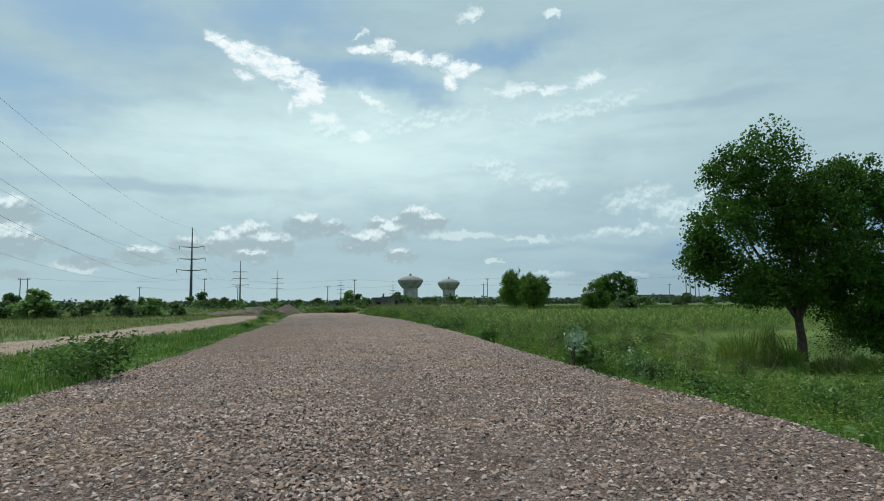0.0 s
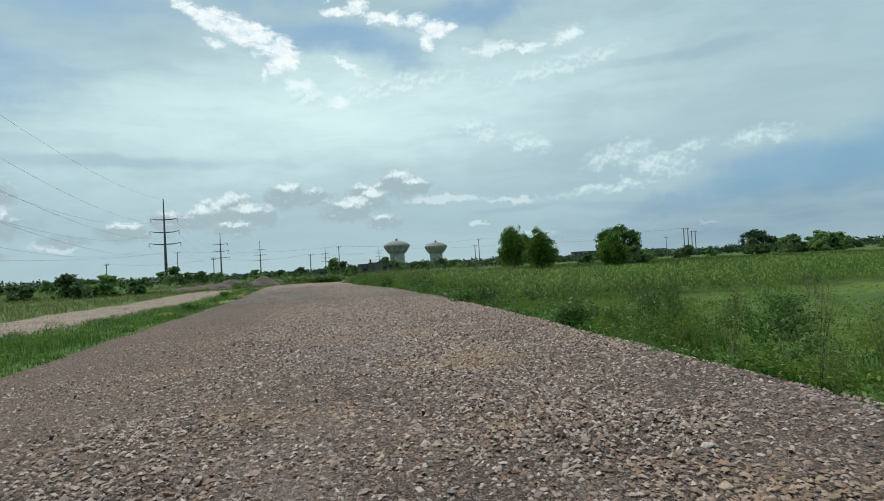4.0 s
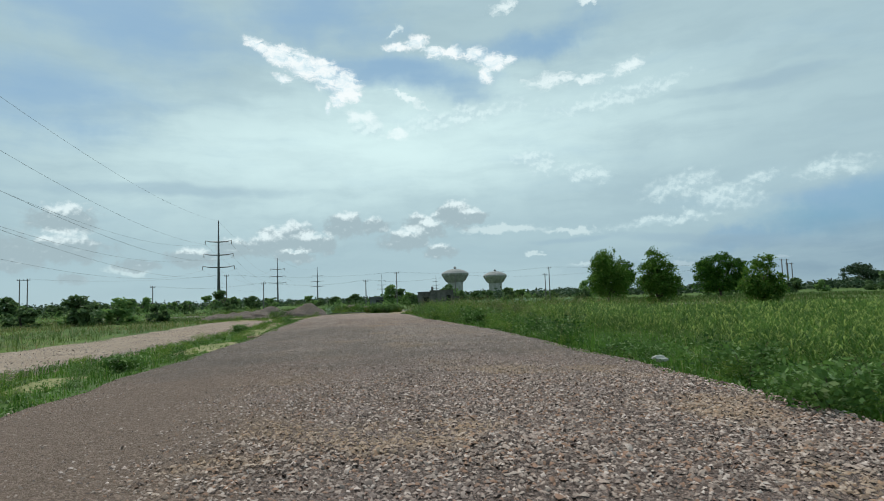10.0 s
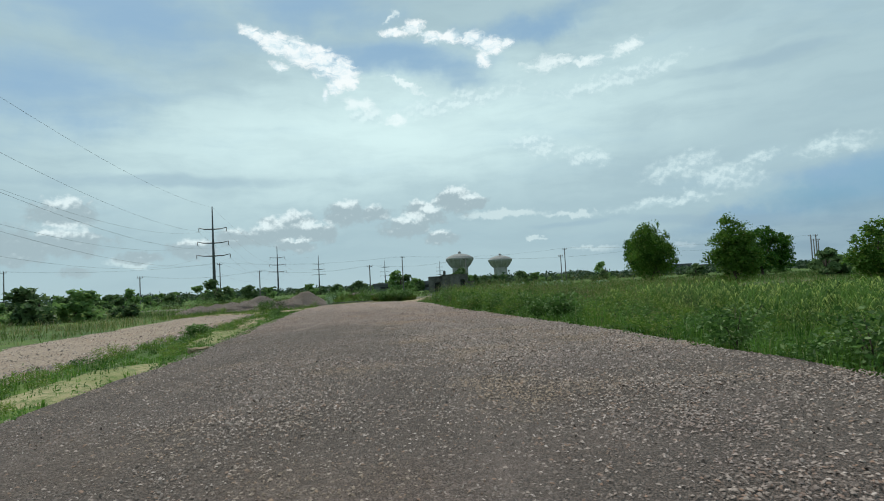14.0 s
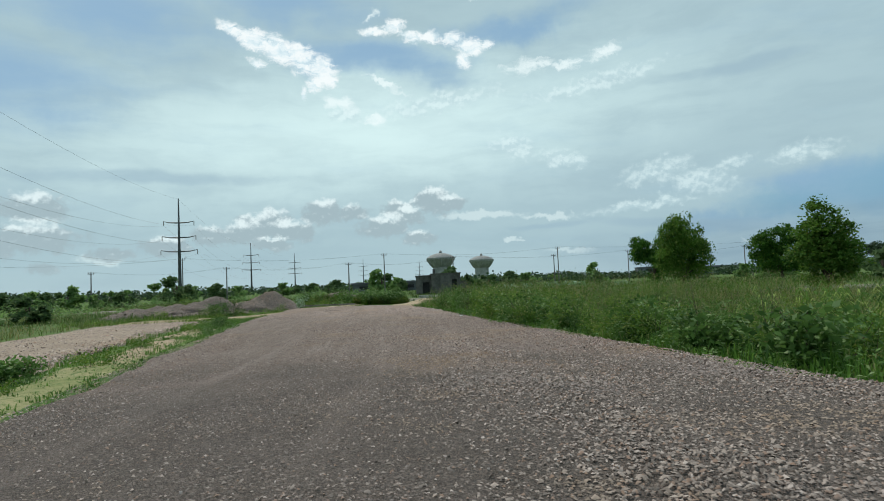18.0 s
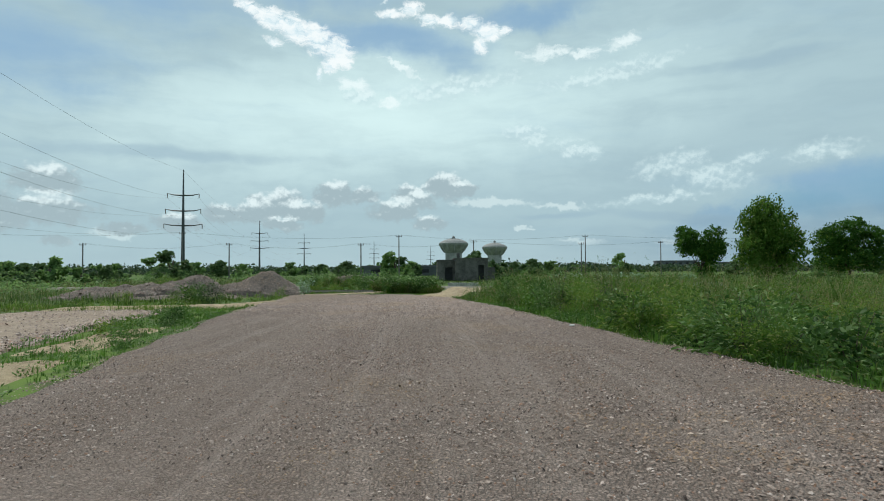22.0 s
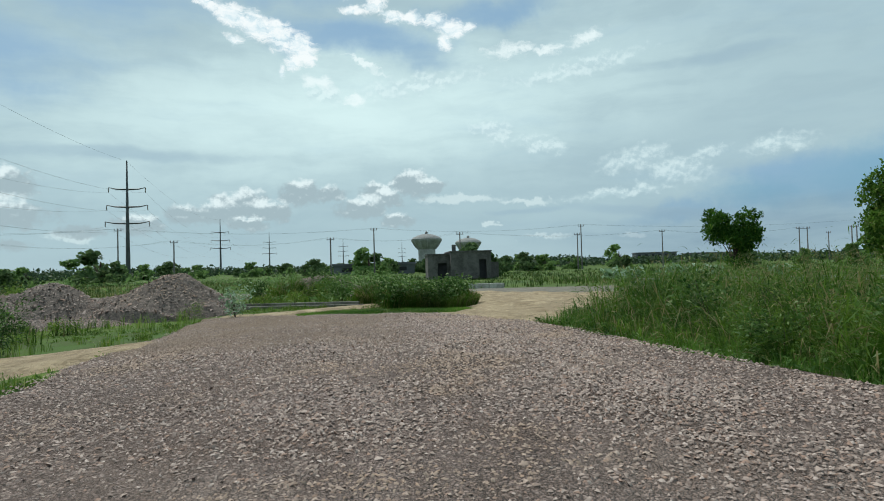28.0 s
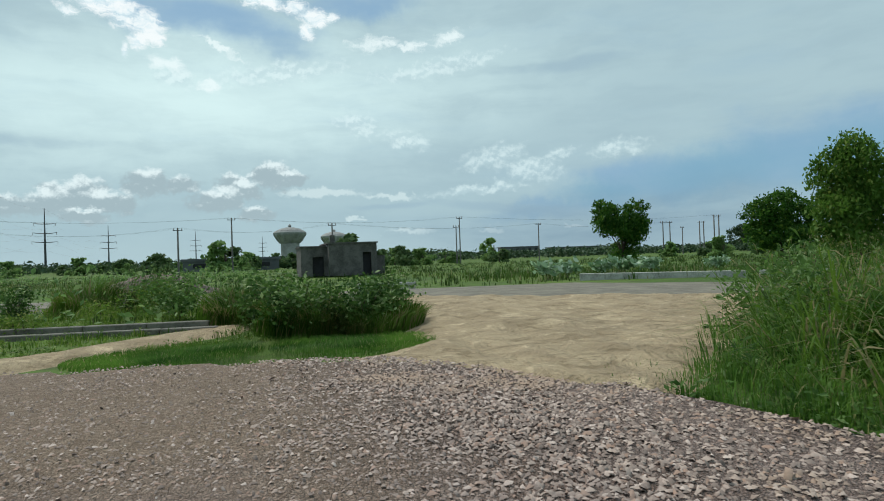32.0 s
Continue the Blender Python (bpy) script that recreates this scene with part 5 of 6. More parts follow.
def make_shrubs():
    """Shrubs and small trees of the far edges: a few kinds, copied."""
    kinds = []
    for k in range(4):
        t = thing("far_tree", "bushy dark green tree in the distant tree line", "tree", (0, 0, 0), 0, "distant tree line")
        part("trunk", tube_mesh("trunk", [([(0, 0, -0.2), (0.05, 0, 1.2), (0, 0.1, 3.0)], [0.22, 0.16, 0.08]), ([(0, 0, 0.9), (0.7, 0.2, 2.4)], [0.12, 0.05]), ([(0, 0, 1.0), (-0.6, -0.2, 2.6)], [0.12, 0.05])], M_BARK, 6), t)
        part("crown", shrub_mesh(200 + k, M_LEAF_HAZED if k % 2 else M_HEDGE_HAZED, 3.0, 5.0, 1250, 0.46), t)
        kinds.append(t)
    spots = [(-21.8, 181, 3.6), (-14.3, 209, 6.4), (-11.5, 212, 5.6), (47.7, 221, 6.6), (18.9, 197, 4.2), (22.5, 197, 3.6), (86, 141, 4.6), (101, 142, 4.9), (107, 146, 4.4), (113, 150, 4.8),
             (12, 205, 3.8), (33, 215, 3.2), (40, 200, 3.0), (3, 200, 4.6), (-1, 214, 4.0), (6, 215, 4.4), (62, 190, 3.6), (70, 185, 3.2), (-48, 158, 5.6), (-51, 160, 4.4)]
    spots += [(-36.5, 86.5, 3.2), (-34.6, 88.5, 2.8), (-31.6, 90.5, 2.1), (-39.2, 88.0, 2.3), (-41.5, 84.0, 2.2), (-46.5, 80.5, 4.0), (-49.5, 83.0, 3.9), (-52.0, 81.0, 4.2), (-44.5, 82.0, 2.4), (-58.0, 142, 3.8), (-62.5, 146, 3.2), (-54.5, 148, 3.0), (-70, 120, 4.2), (-78, 112, 4.4)]
    spots += [(96 + 4.2 * k, 142 + 3.4 * k + (k % 3) * 4, 4.2 + 0.4 * (k % 4)) for k in range(12)]
    spots += [(41, 106, 3.7), (42.5, 107, 2.8), (1.6, 148, 4.5)]
    g = random.Random(8)
    for k in range(44):
        spots.append((-124 + 1.75 * k + g.uniform(-1, 1), 142 + g.uniform(-8, 14), g.choice([1.6, 2.0, 2.3, 2.6, 3.1])))
    for k in range(12):
        spots.append((64 + 7.5 * k + g.uniform(-2, 2), 168 + g.uniform(-8, 25), g.uniform(2.4, 4.4)))
    for k in range(34):
        spots.append((-70 + 3.2 * k + g.uniform(-2, 2), 205 + g.uniform(-25, 60), g.uniform(2.2, 4.6)))
    r = random.Random(4)
    for i, (x, y, h) in enumerate(spots):
        s = h / 5.0
        src = kinds[i % 4]
        m = pose(x, y, -0.1, 0, 0, r.uniform(0, 360)) @ Matrix.Diagonal((s * r.uniform(0.9, 1.25), s * r.uniform(0.9, 1.25), s, 1))
        if i < 4:
            src.matrix_basis = m
        else:
            c = copy_thing(src, Matrix())
            c.matrix_basis = m
    # woods along the horizon
    rr = np.random.RandomState(9)
    n = 2000
    az = np.radians(rr.uniform(-50, 75, n))
    dist = rr.uniform(250, 430, n)
    cx, cy = dist * np.sin(az), dist * np.cos(az) + 40
    hh = (2.8 + 3.0 * (0.5 + 0.5 * fbm(np.degrees(az) * 0.35, 0 * az, 55, 4))) * rr.uniform(0.7, 1.2, n)
    per = 38
    off = ball(n * per, rr).reshape(n, per, 3) * 1.7
    P = np.stack([cx, cy, hh * 0.45], 1)[:, None] + off * np.stack([hh * 0.55, hh * 0.55, hh * 0.27], 1)[:, None]
    P[..., 2] = np.maximum(P[..., 2], 0.1)
    V, F = leaf_arrays(P.reshape(-1, 3), 0.75, rr)
    tagged(new("far_woods", np_mesh("far_woods", V, F, M_WOODS)), "low tree line along the horizon, haze put into its leaf colour", "woods", kind="stuff")


make_shrubs()


# ---- crops ----
def build_crops():
    r = np.random.RandomState(21)
    n = 23000
    x, y = r.uniform(3, 62, n), r.uniform(30, 66, n)
    s = x - ROAD_R(y)
    edge = 8.4 - 2.4 * np.clip((y - 30) / 14, 0, 1) + 0.8 * fbm(y * 0.4, 0 * y, 14)
    keep = (s > edge) & (y < 64 + 1.5 * fbm(x * 0.4, y * 0, 15)) & ((y > 39 + 0.08 * x) | (s > 40)) & (np.hypot(x - 14.9, y - 21.3) > 5.0) & (r.uniform(0, 1, n) < np.clip(1.35 - s / 34, 0.35, 1))
    x, y = x[keep], y[keep]
    n = len(x)
    H = (1.12 + 0.25 * fbm(x * 0.3, y * 0.3, 16)) * r.uniform(0.8, 1.15, n)
    L = 11
    a = r.uniform(0, 2 * np.pi, (n, L))
    f = np.linspace(0.15, 1.0, L)[None] * np.ones((n, 1))
    z0 = ground_z(x, y)[:, None] + H[:, None] * f * 0.78
    ln = r.uniform(0.22, 0.46, (n, L))
    w = 0.032 * r.uniform(0.7, 1.3, (n, L))
    ca, sa = np.cos(a), np.sin(a)
    px, py = -sa * w / 2, ca * w / 2
    bx, by = x[:, None] + 0 * a, y[:, None] + 0 * a
    mx, my, mz = bx + ca * ln * 0.5, by + sa * ln * 0.5, z0 + ln * r.uniform(0.35, 0.62, (n, L))
    tx, ty, tz = bx + ca * ln, by + sa * ln, z0 + ln * r.uniform(-0.30, 0.35, (n, L))
    V = np.stack([np.stack([bx, by, z0], -1), np.stack([mx + px, my + py, mz], -1), np.stack([tx, ty, tz], -1), np.stack([mx - px, my - py, mz], -1)], 2)
    F = np.array([(0, 1, 3), (1, 2, 3)])[None] + (4 * np.arange(n * L))[:, None, None]
    tagged(new("crops", np_mesh("crops", V.reshape(-1, 3), F.reshape(-1, 3), M_CROP)), "field of waist-high leafy green fodder crop", "crops", kind="stuff")


build_crops()


# ---- broad-leaved plants and bushes near the road ----
def broadleaf(name, label, at, h, w, n, leaf, mat, seed, top_only=0.0, category="plant", stems=6, group="roadside plants"):
    r = np.random.RandomState(seed)
    t = thing(name, label, category, at, 0, group)
    runs, tips = [], []
    for k in range(stems):
        a = r.uniform(0, 2 * np.pi)
        e = (math.cos(a) * w * r.uniform(0.2, 0.5), math.sin(a) * w * r.uniform(0.2, 0.5), h * r.uniform(0.7, 1.0))
        runs.append(([(0, 0, -0.05), (e[0] * 0.35, e[1] * 0.35, e[2] * 0.5), e], [0.012, 0.009, 0.005]))
        tips.append(e)
    for run in runs[:4]:
        part("stem", tube_mesh("stem", [run], M_BARK, 4), t)
    tips = np.array(tips)
    f = r.uniform(0.25 + 0.5 * top_only, 1.05, n)[:, None]
    pts = tips[r.randint(len(tips), size=n)] * f + r.normal(0, 1, (n, 3)) * np.array([w * 0.16, w * 0.16, h * 0.07])
    pts[:, 2] = np.maximum(pts[:, 2], 0.04)
    V, F = leaf_arrays(pts, leaf, r, 0.1, 1.9)
    part("foliage", np_mesh("foliage", V, F, mat), t)
    return t


for x, y, h, w, sd in [(3.85, 12.9, 0.85, 0.55, 1), (6.2, 15.2, 1.05, 0.6, 2), (6.6, 6.6, 0.9, 1.0, 3)]:
    broadleaf("milkweed", "pale grey-green broad-leaved milkweed shrub at the road edge", (x, y, float(ground_z(x, y))), h, w, 130, 0.075, M_PALE_LEAF, 300 + sd, 0.75)
    broadleaf("weed_clump", "dense dark green weed clump", (x + 0.3, y + 0.5, float(ground_z(x + 0.3, y + 0.5))), h * 0.75, w * 1.2, 500, 0.07, M_BROAD, 330 + sd)
BUSHES = [(8.35, 30.0, 0.95, 0.9, 1), (3.6, 23.1, 0.6, 0.9, 2), (5.3, 24.5, 0.9, 0.8, 3), (0.4, 57.0, 0.75, 1.3, 4), (0.1, 59.2, 0.6, 1.2, 5), (-0.3, 61.8, 0.75, 1.2, 6), (1.6, 58.2, 0.6, 1.3, 7),
                       (-5.7, 12.2, 0.95, 1.4, 8), (-6.6, 13.2, 0.8, 1.4, 9), (-2.0, 72.5, 0.8, 1.1, 10), (2.6, 33.0, 0.5, 1.2, 11)]
BUSHES += [(3.6, 38.0, 0.6, 1.4, 12), (-2.3, 78.5, 1.0, 1.2, 13),
                       (-14.9, 77.5, 0.4, 0.9, 14), (-14.6, 99.2, 1.1, 0.9, 15), (-18.2, 88.2, 0.9, 1.4, 16), (-13.0, 60.0, 0.45, 0.9, 17), (-9.9, 41.5, 0.4, 0.9, 18), (5.9, 10.6, 0.75, 1.4, 19), (8.6, 11.6, 0.7, 1.5, 20), (5.0, 13.6, 0.7, 1.3, 21), (7.2, 16.5, 0.6, 1.5, 22), (16.6, 21.6, 1.3, 2.0, 23), (9.5, 24.5, 0.7, 1.6, 24), (12.5, 29.0, 0.8, 1.8, 25), (6.5, 33.5, 0.8, 1.6, 26)]
for x, y, h, w, sd in BUSHES:
    big = sd in (4, 5, 6, 7, 12)
    broadleaf("weed_bush", "low leafy green roadside weed bush", (x, y, float(ground_z(x, y))), h * (1.25 if big else 1.0), w, 650 if big else 1000, 0.075 if big else 0.048, M_BROAD, 360 + sd)


_g = random.Random(31)
for k in range(30):
    y = 33 + 51 * k / 30 + _g.uniform(-0.8, 0.8)
    x = float(ROAD_R(y)) + _g.choice([0.9, 1.4, 2.2, 3.2])
    broadleaf("weed_bush", "leafy green roadside weed bush in tall grass", (x, y, float(ground_z(x, y))), _g.uniform(0.45, 0.95), _g.uniform(0.9, 1.7), 800, 0.05, M_BROAD, 800 + k)


def grass_bush(name, label, at, rx, ry, h, n, seed, mat=M_GRASS_TALL, width=0.018):
    """A rounded bush of long arching blades."""
    r = np.random.RandomState(seed)
    a, q = r.uniform(0, 2 * np.pi, n), np.sqrt(r.uniform(0, 1, n))
    x, y = at[0] + rx * q * np.cos(a), at[1] + ry * q * np.sin(a)
    hh = h * (1 - 0.6 * q ** 1.8) * r.uniform(0.45, 1.15, n) * (0.75 + 0.45 * fbm(x * 2.2, y * 2.2, seed))
    hh = np.maximum(hh, 0.08)
    ob = blades(name, x, y, ground_z(x, y), hh, width, mat, label, "bush", 0.55, seed)
    ob["kind"] = ""
    del ob["kind"]
    return ob


def mound_kind(seed, label, mat, h, w, n, leaf, slim, name="mound_bush"):
    """A fuzzy mound of fine leaves on thin stems."""
    r = np.random.RandomState(seed)
    t = thing(name, label, "bush", (0, 0, 0), 0, "bushes on the bank")
    runs = []
    for k in range(3):
        a, q = r.uniform(0, 2 * np.pi), r.uniform(0.2, 0.75)
        runs.append(([(0, 0, -0.1), (math.cos(a) * w * q * 0.4, math.sin(a) * w * q * 0.4, h * 0.4), (math.cos(a) * w * q, math.sin(a) * w * q, h * r.uniform(0.6, 0.95))], [0.005, 0.004, 0.002]))
    for run in runs:
        part("stem", tube_mesh("stem", [run], M_BARK, 4), t)
    lobes = np.stack([r.uniform(-0.6, 0.6, 9) * w, r.uniform(-0.6, 0.6, 9) * w, np.linspace(0.12, 0.78, 9) * h], 1)
    c = lobes[r.randint(9, size=n)] + ball(n, r) * np.array([0.45 * w, 0.45 * w, 0.26 * h])
    c[:, 2] = np.maximum(c[:, 2], 0.03)
    d = c - np.array([0, 0, h * 0.25])
    d = d / (np.linalg.norm(d, axis=1)[:, None] + 1e-6) + r.normal(0, 0.55, (n, 3))
    d /= np.linalg.norm(d, axis=1)[:, None]
    u = np.cross(d, r.normal(0, 1, (n, 3)))
    u /= np.linalg.norm(u, axis=1)[:, None] + 1e-9
    s = (leaf * r.uniform(0.5, 1.5, n))[:, None]
    V = np.stack([c, c + d * s + u * s * slim, c + d * s * 2 - [0, 0, 1] * s * 0.5, c + d * s - u * s * slim], 1).reshape(-1, 3)
    F = (np.array([(0, 1, 3), (1, 2, 3)])[None] + (4 * np.arange(n))[:, None, None]).reshape(-1, 3)
    part("foliage", np_mesh("foliage", V, F, mat), t)
    return t


def build_mounds():
    kinds = [mound_kind(900, "fuzzy yellow-green bush on the grassy bank", M_MOUND, 0.95, 0.62, 1050, 0.040, 0.17),
             mound_kind(901, "fuzzy yellow-green bush on the grassy bank", M_MOUND, 0.8, 0.7, 1050, 0.039, 0.19),
             mound_kind(902, "dense dark green leafy bush on the bank", M_BROAD, 0.8, 0.55, 1000, 0.034, 0.36),
             mound_kind(903, "low bright green leafy bush at the road edge", M_MOUND, 0.55, 0.5, 850, 0.034, 0.32),
             mound_kind(904, "tall brownish feathery weed on the bank", M_FEATHER, 1.45, 0.42, 900, 0.03, 0.10, "feathery_weed"),
             mound_kind(905, "dark dusky green bush standing out of the weeds", M_DUSK, 0.95, 0.42, 1100, 0.036, 0.2)]
    g = random.Random(17)
    spots = []
    for k in range(76):
        y = 34 + 49 * (k / 76) ** 0.75 + g.uniform(-0.7, 0.7)
        s = g.choice([0.6, 0.9, 1.5, 2.2, 3.0, 4.2])
        kind = g.choice([3, 2, 3] if s < 0.8 else [0, 1, 2, 0, 1, 4] if y > 56 else [0, 2, 3, 2])
        spots.append((float(ROAD_R(y)) + s, y, kind, g.uniform(0.85, 1.4) * (0.75 if y < 56 else 1.05)))
    spots += [(-12.3, 61.5, 3, 0.9), (-13.2, 66.0, 3, 0.9), (-12.8, 70.5, 2, 0.7), (-14.2, 72.5, 3, 1.0), (-14.0, 75.5, 2, 0.8), (-15.2, 78.5, 3, 1.0), (-10.6, 53.0, 3, 0.7), (-9.4, 43.5, 2, 0.6), (-17.5, 90.5, 3, 0.9), (-19.5, 91.5, 2, 0.9),
              (-15.6, 94.2, 0, 0.7)]
    spots += [(1.6, 57.0, 3, 1.0), (2.6, 58.6, 3, 1.2), (3.5, 56.4, 3, 1.1), (0.9, 59.6, 3, 0.9), (4.6, 58.2, 3, 1.2), (3.2, 60.4, 3, 1.1), (5.6, 56.6, 3, 1.2), (-21.5, 93.6, 4, 0.6), (-23.5, 92.0, 3, 1.1), (-2.0, 90.2, 2, 1.6), (-0.9, 90.9, 2, 1.8), (0.6, 92.0, 2, 1.8), (-3.0, 88.6, 2, 1.3), (-3.2, 84.6, 2, 1.5), (-2.6, 80.6, 2, 1.4), (-3.6, 82.0, 2, 1.0), (-1.6, 78.0, 2, 1.4), (-3.4, 86.8, 2, 0.9), (-17.0, 99.4, 1, 1.2), (-19.4, 100.2, 0, 1.3), (-15.2, 100.6, 0, 1.0), (-21.8, 99.2, 1, 1.3), (-24.5, 99.8, 0, 1.4), (-13.2, 101.0, 3, 1.3), (-18.0, 102.0, 4, 0.9), (-27.5, 99.0, 1, 1.4), (-22.6, 101.6, 4, 0.8), (-16.2, 98.8, 3, 1.2), (-26.0, 102.0, 0, 1.5), (-12.0, 102.4, 1, 1.3), (-14.0, 98.2, 3, 1.2), (-2.6, 86.2, 1, 1.3), (-2.8, 82.4, 1, 1.3)]
    # weeds between the gravel and the big tree
    for k in range(95):
        y = 7 + 31 * g.random()
        x = float(ROAD_R(y)) + 0.7 + 11 * g.random() ** 1.5
        if math.hypot(x - 14.9, y - 21.3) > 1.2:
            spots.append((x, y, g.choice([0, 1, 2, 3, 3, 1, 4]), g.uniform(0.5, 1.05)))
    for k in range(64):
        y = 11 + 29 * g.random()
        x = float(ROAD_R(y)) + 4 + 15 * g.random()
        if math.hypot(x - 14.9, y - 21.3) > 1.4:
            spots.append((x, y, g.choice([1, 3, 3, 5, 4, 0]), g.uniform(0.5, 1.1)))
    # leafy weeds between the gravel road and the side track
    for k in range(58):
        y = 7 + 52 * k / 58 + g.uniform(-0.6, 0.6)
        l, rr_ = float(TRACK_R(y)), float(ROAD_L(y))
        spots.append((l + (rr_ - l) * (0.05 + 0.75 * g.random() ** 1.4), y, g.choice([3, 2, 3, 1]), g.uniform(0.35, 0.62)))
    spots += [(7.2, 11.8, 1, 1.25), (7.9, 12.6, 4, 0.8), (6.5, 12.6, 0, 1.1), (9.3, 10.4, 2, 1.25), (8.3, 9.6, 2, 1.0), (10.4, 12.2, 0, 1.1), (5.6, 14.6, 2, 0.9), (7.9, 15.0, 2, 1.0), (5.0, 17.2, 3, 1.0)]
    for k in range(64):
        y = 55 + 22 * g.random()
        spots.append((float(ROAD_R(y)) + 0.7 + 8.5 * g.random() ** 1.4, y, g.choice([0, 2, 2, 3, 1, 4]), g.uniform(0.6, 1.25)))
    spots += [(4.8, 25.0, 5, 0.9), (8.4, 30.0, 5, 1.1), (8.1, 29.6, 5, 0.8), (-2.0, 72.4, 5, 1.0), (-1.6, 72.0, 5, 0.8), (-2.4, 84.0, 5, 1.1), (0.4, 57.0, 5, 1.0), (0.9, 58.0, 5, 0.8), (0.2, 60.4, 5, 0.9), (3.4, 61.0, 5, 0.9), (6.0, 64.0, 5, 1.0),
              (3.0, 40.0, 5, 0.7), (4.4, 43.0, 5, 0.9), (6.4, 38.0, 5, 1.0), (10.5, 33.0, 5, 1.2), (13.5, 31.0, 5, 1.1), (2.2, 50.0, 5, 0.8), (3.6, 52.5, 5, 0.9), (-0.6, 66.5, 5, 0.8), (1.4, 68.5, 5, 1.0), (4.0, 71.0, 5, 1.1)]
    spots += [(-16.8, 86.6, 5, 1.3), (-17.4, 87.1, 5, 1.2), (-18.2, 86.9, 1, 1.0)]
    used = set()
    for x, y, kind, sc in spots:
        m = pose(x, y, float(ground_z(x, y)) - 0.02, 0, 0, g.uniform(0, 360)) @ Matrix.Diagonal((sc * g.uniform(0.9, 1.25), sc * g.uniform(0.9, 1.25), sc, 1))
        ob = kinds[kind] if kind not in used else copy_thing(kinds[kind], Matrix())
        used.add(kind)
        ob.matrix_basis = m


build_mounds()
grass_bush("grass_bush", "large rounded dense green bush of tall grass", (-7.7, 95.7, 0), 1.7, 1.5, 1.35, 9000, 501)
grass_bush("grass_bush", "wide dense green bush of tall grass", (-9.0, 98.4, 0), 1.7, 1.5, 1.5, 7000, 502)
for x, y, h, w, sd in [(-7.3, 95.0, 1.05, 1.5, 1), (-8.5, 95.2, 1.1, 1.6, 2), (-9.2, 96.6, 1.15, 1.5, 3), (-6.7, 96.2, 1.05, 1.3, 4), (-11.2, 100.0, 1.2, 1.8, 5)]:
    broadleaf("leafy_bush", "dense dark green leafy bush beside the sand", (x, y, float(ground_z(x, y))), h, w, 1500, 0.055, M_BROAD, 760 + sd, 0.0, "bush", 9, "bushes at the junction")
for k, (x, y, w, h) in enumerate([(-2.3, 80.2, 1.3, 1.25), (-1.6, 83.0, 1.4, 1.35), (0.4, 86.0, 1.5, 1.5), (-2.6, 87.3, 1.2, 1.3), (1.6, 89.4, 1.5, 1.5), (0.6, 79.2, 1.5, 1.35), (3.0, 84.2, 1.6, 1.5), (-0.8, 76.6, 1.2, 1.1), (-0.9, 89.6, 1.2, 1.3)]):
    grass_bush("grass_bush", "mound of tall arching green grass on the bank", (x, y, 0), w, w * 0.9, h, 3000, 520 + k, M_GRASS_TALL if k % 3 else M_BANK, 0.022)
broadleaf("flowering_weed", "tall leggy weed with pale leaves beside the stone heap", (-13.8, 92.9, float(ground_z(-13.8, 92.9))), 1.0, 0.8, 420, 0.05, M_PALE_LEAF, 770, 0.0, "plant", 8)
grass_bush("grass_bush", "tall grass bush behind the low wall", (-13.4, 104.8, 0), 2.2, 1.6, 1.5, 6000, 503)
grass_bush("grass_bush", "clump of tall reed-like grass under the tree", (13.0, 21.0, 0), 1.5, 1.2, 1.75, 1300, 504, M_MOUND, 0.02)
grass_bush("grass_bush", "clump of drooping light green grass near the tree", (14.2, 18.2, 0), 1.3, 0.9, 0.8, 1800, 508)
grass_bush("grass_bush", "clump of dark green tall grass", (5.2, 21.6, 0), 0.5, 0.5, 0.85, 1300, 505)
grass_bush("grass_bush", "clump of dark green tall grass", (7.9, 27.4, 0), 0.5, 0.5, 0.95, 1300, 506)
tagged(grass_bush("lawn_patch", "low bright green grass at the sand edge", (-9.2, 93.4, 0), 2.9, 1.7, 0.15, 17000, 507, M_GRASS, 0.011), "low bright green grass at the sand edge", "grass", kind="stuff")
for x, y, sd in [(4.6, 110.2, 1), (6.0, 110.8, 2), (8.8, 112.0, 3), (10.6, 112.4, 4), (12.4, 112.6, 5), (17.0, 112.5, 6)]:
    broadleaf("milkweed", "pale grey-green broad-leaved milkweed beyond the kerb", (x, y, float(ground_z(x, y))), 0.95, 1.3, 150, 0.19, M_PALE_LEAF, 700 + sd, 0.5)


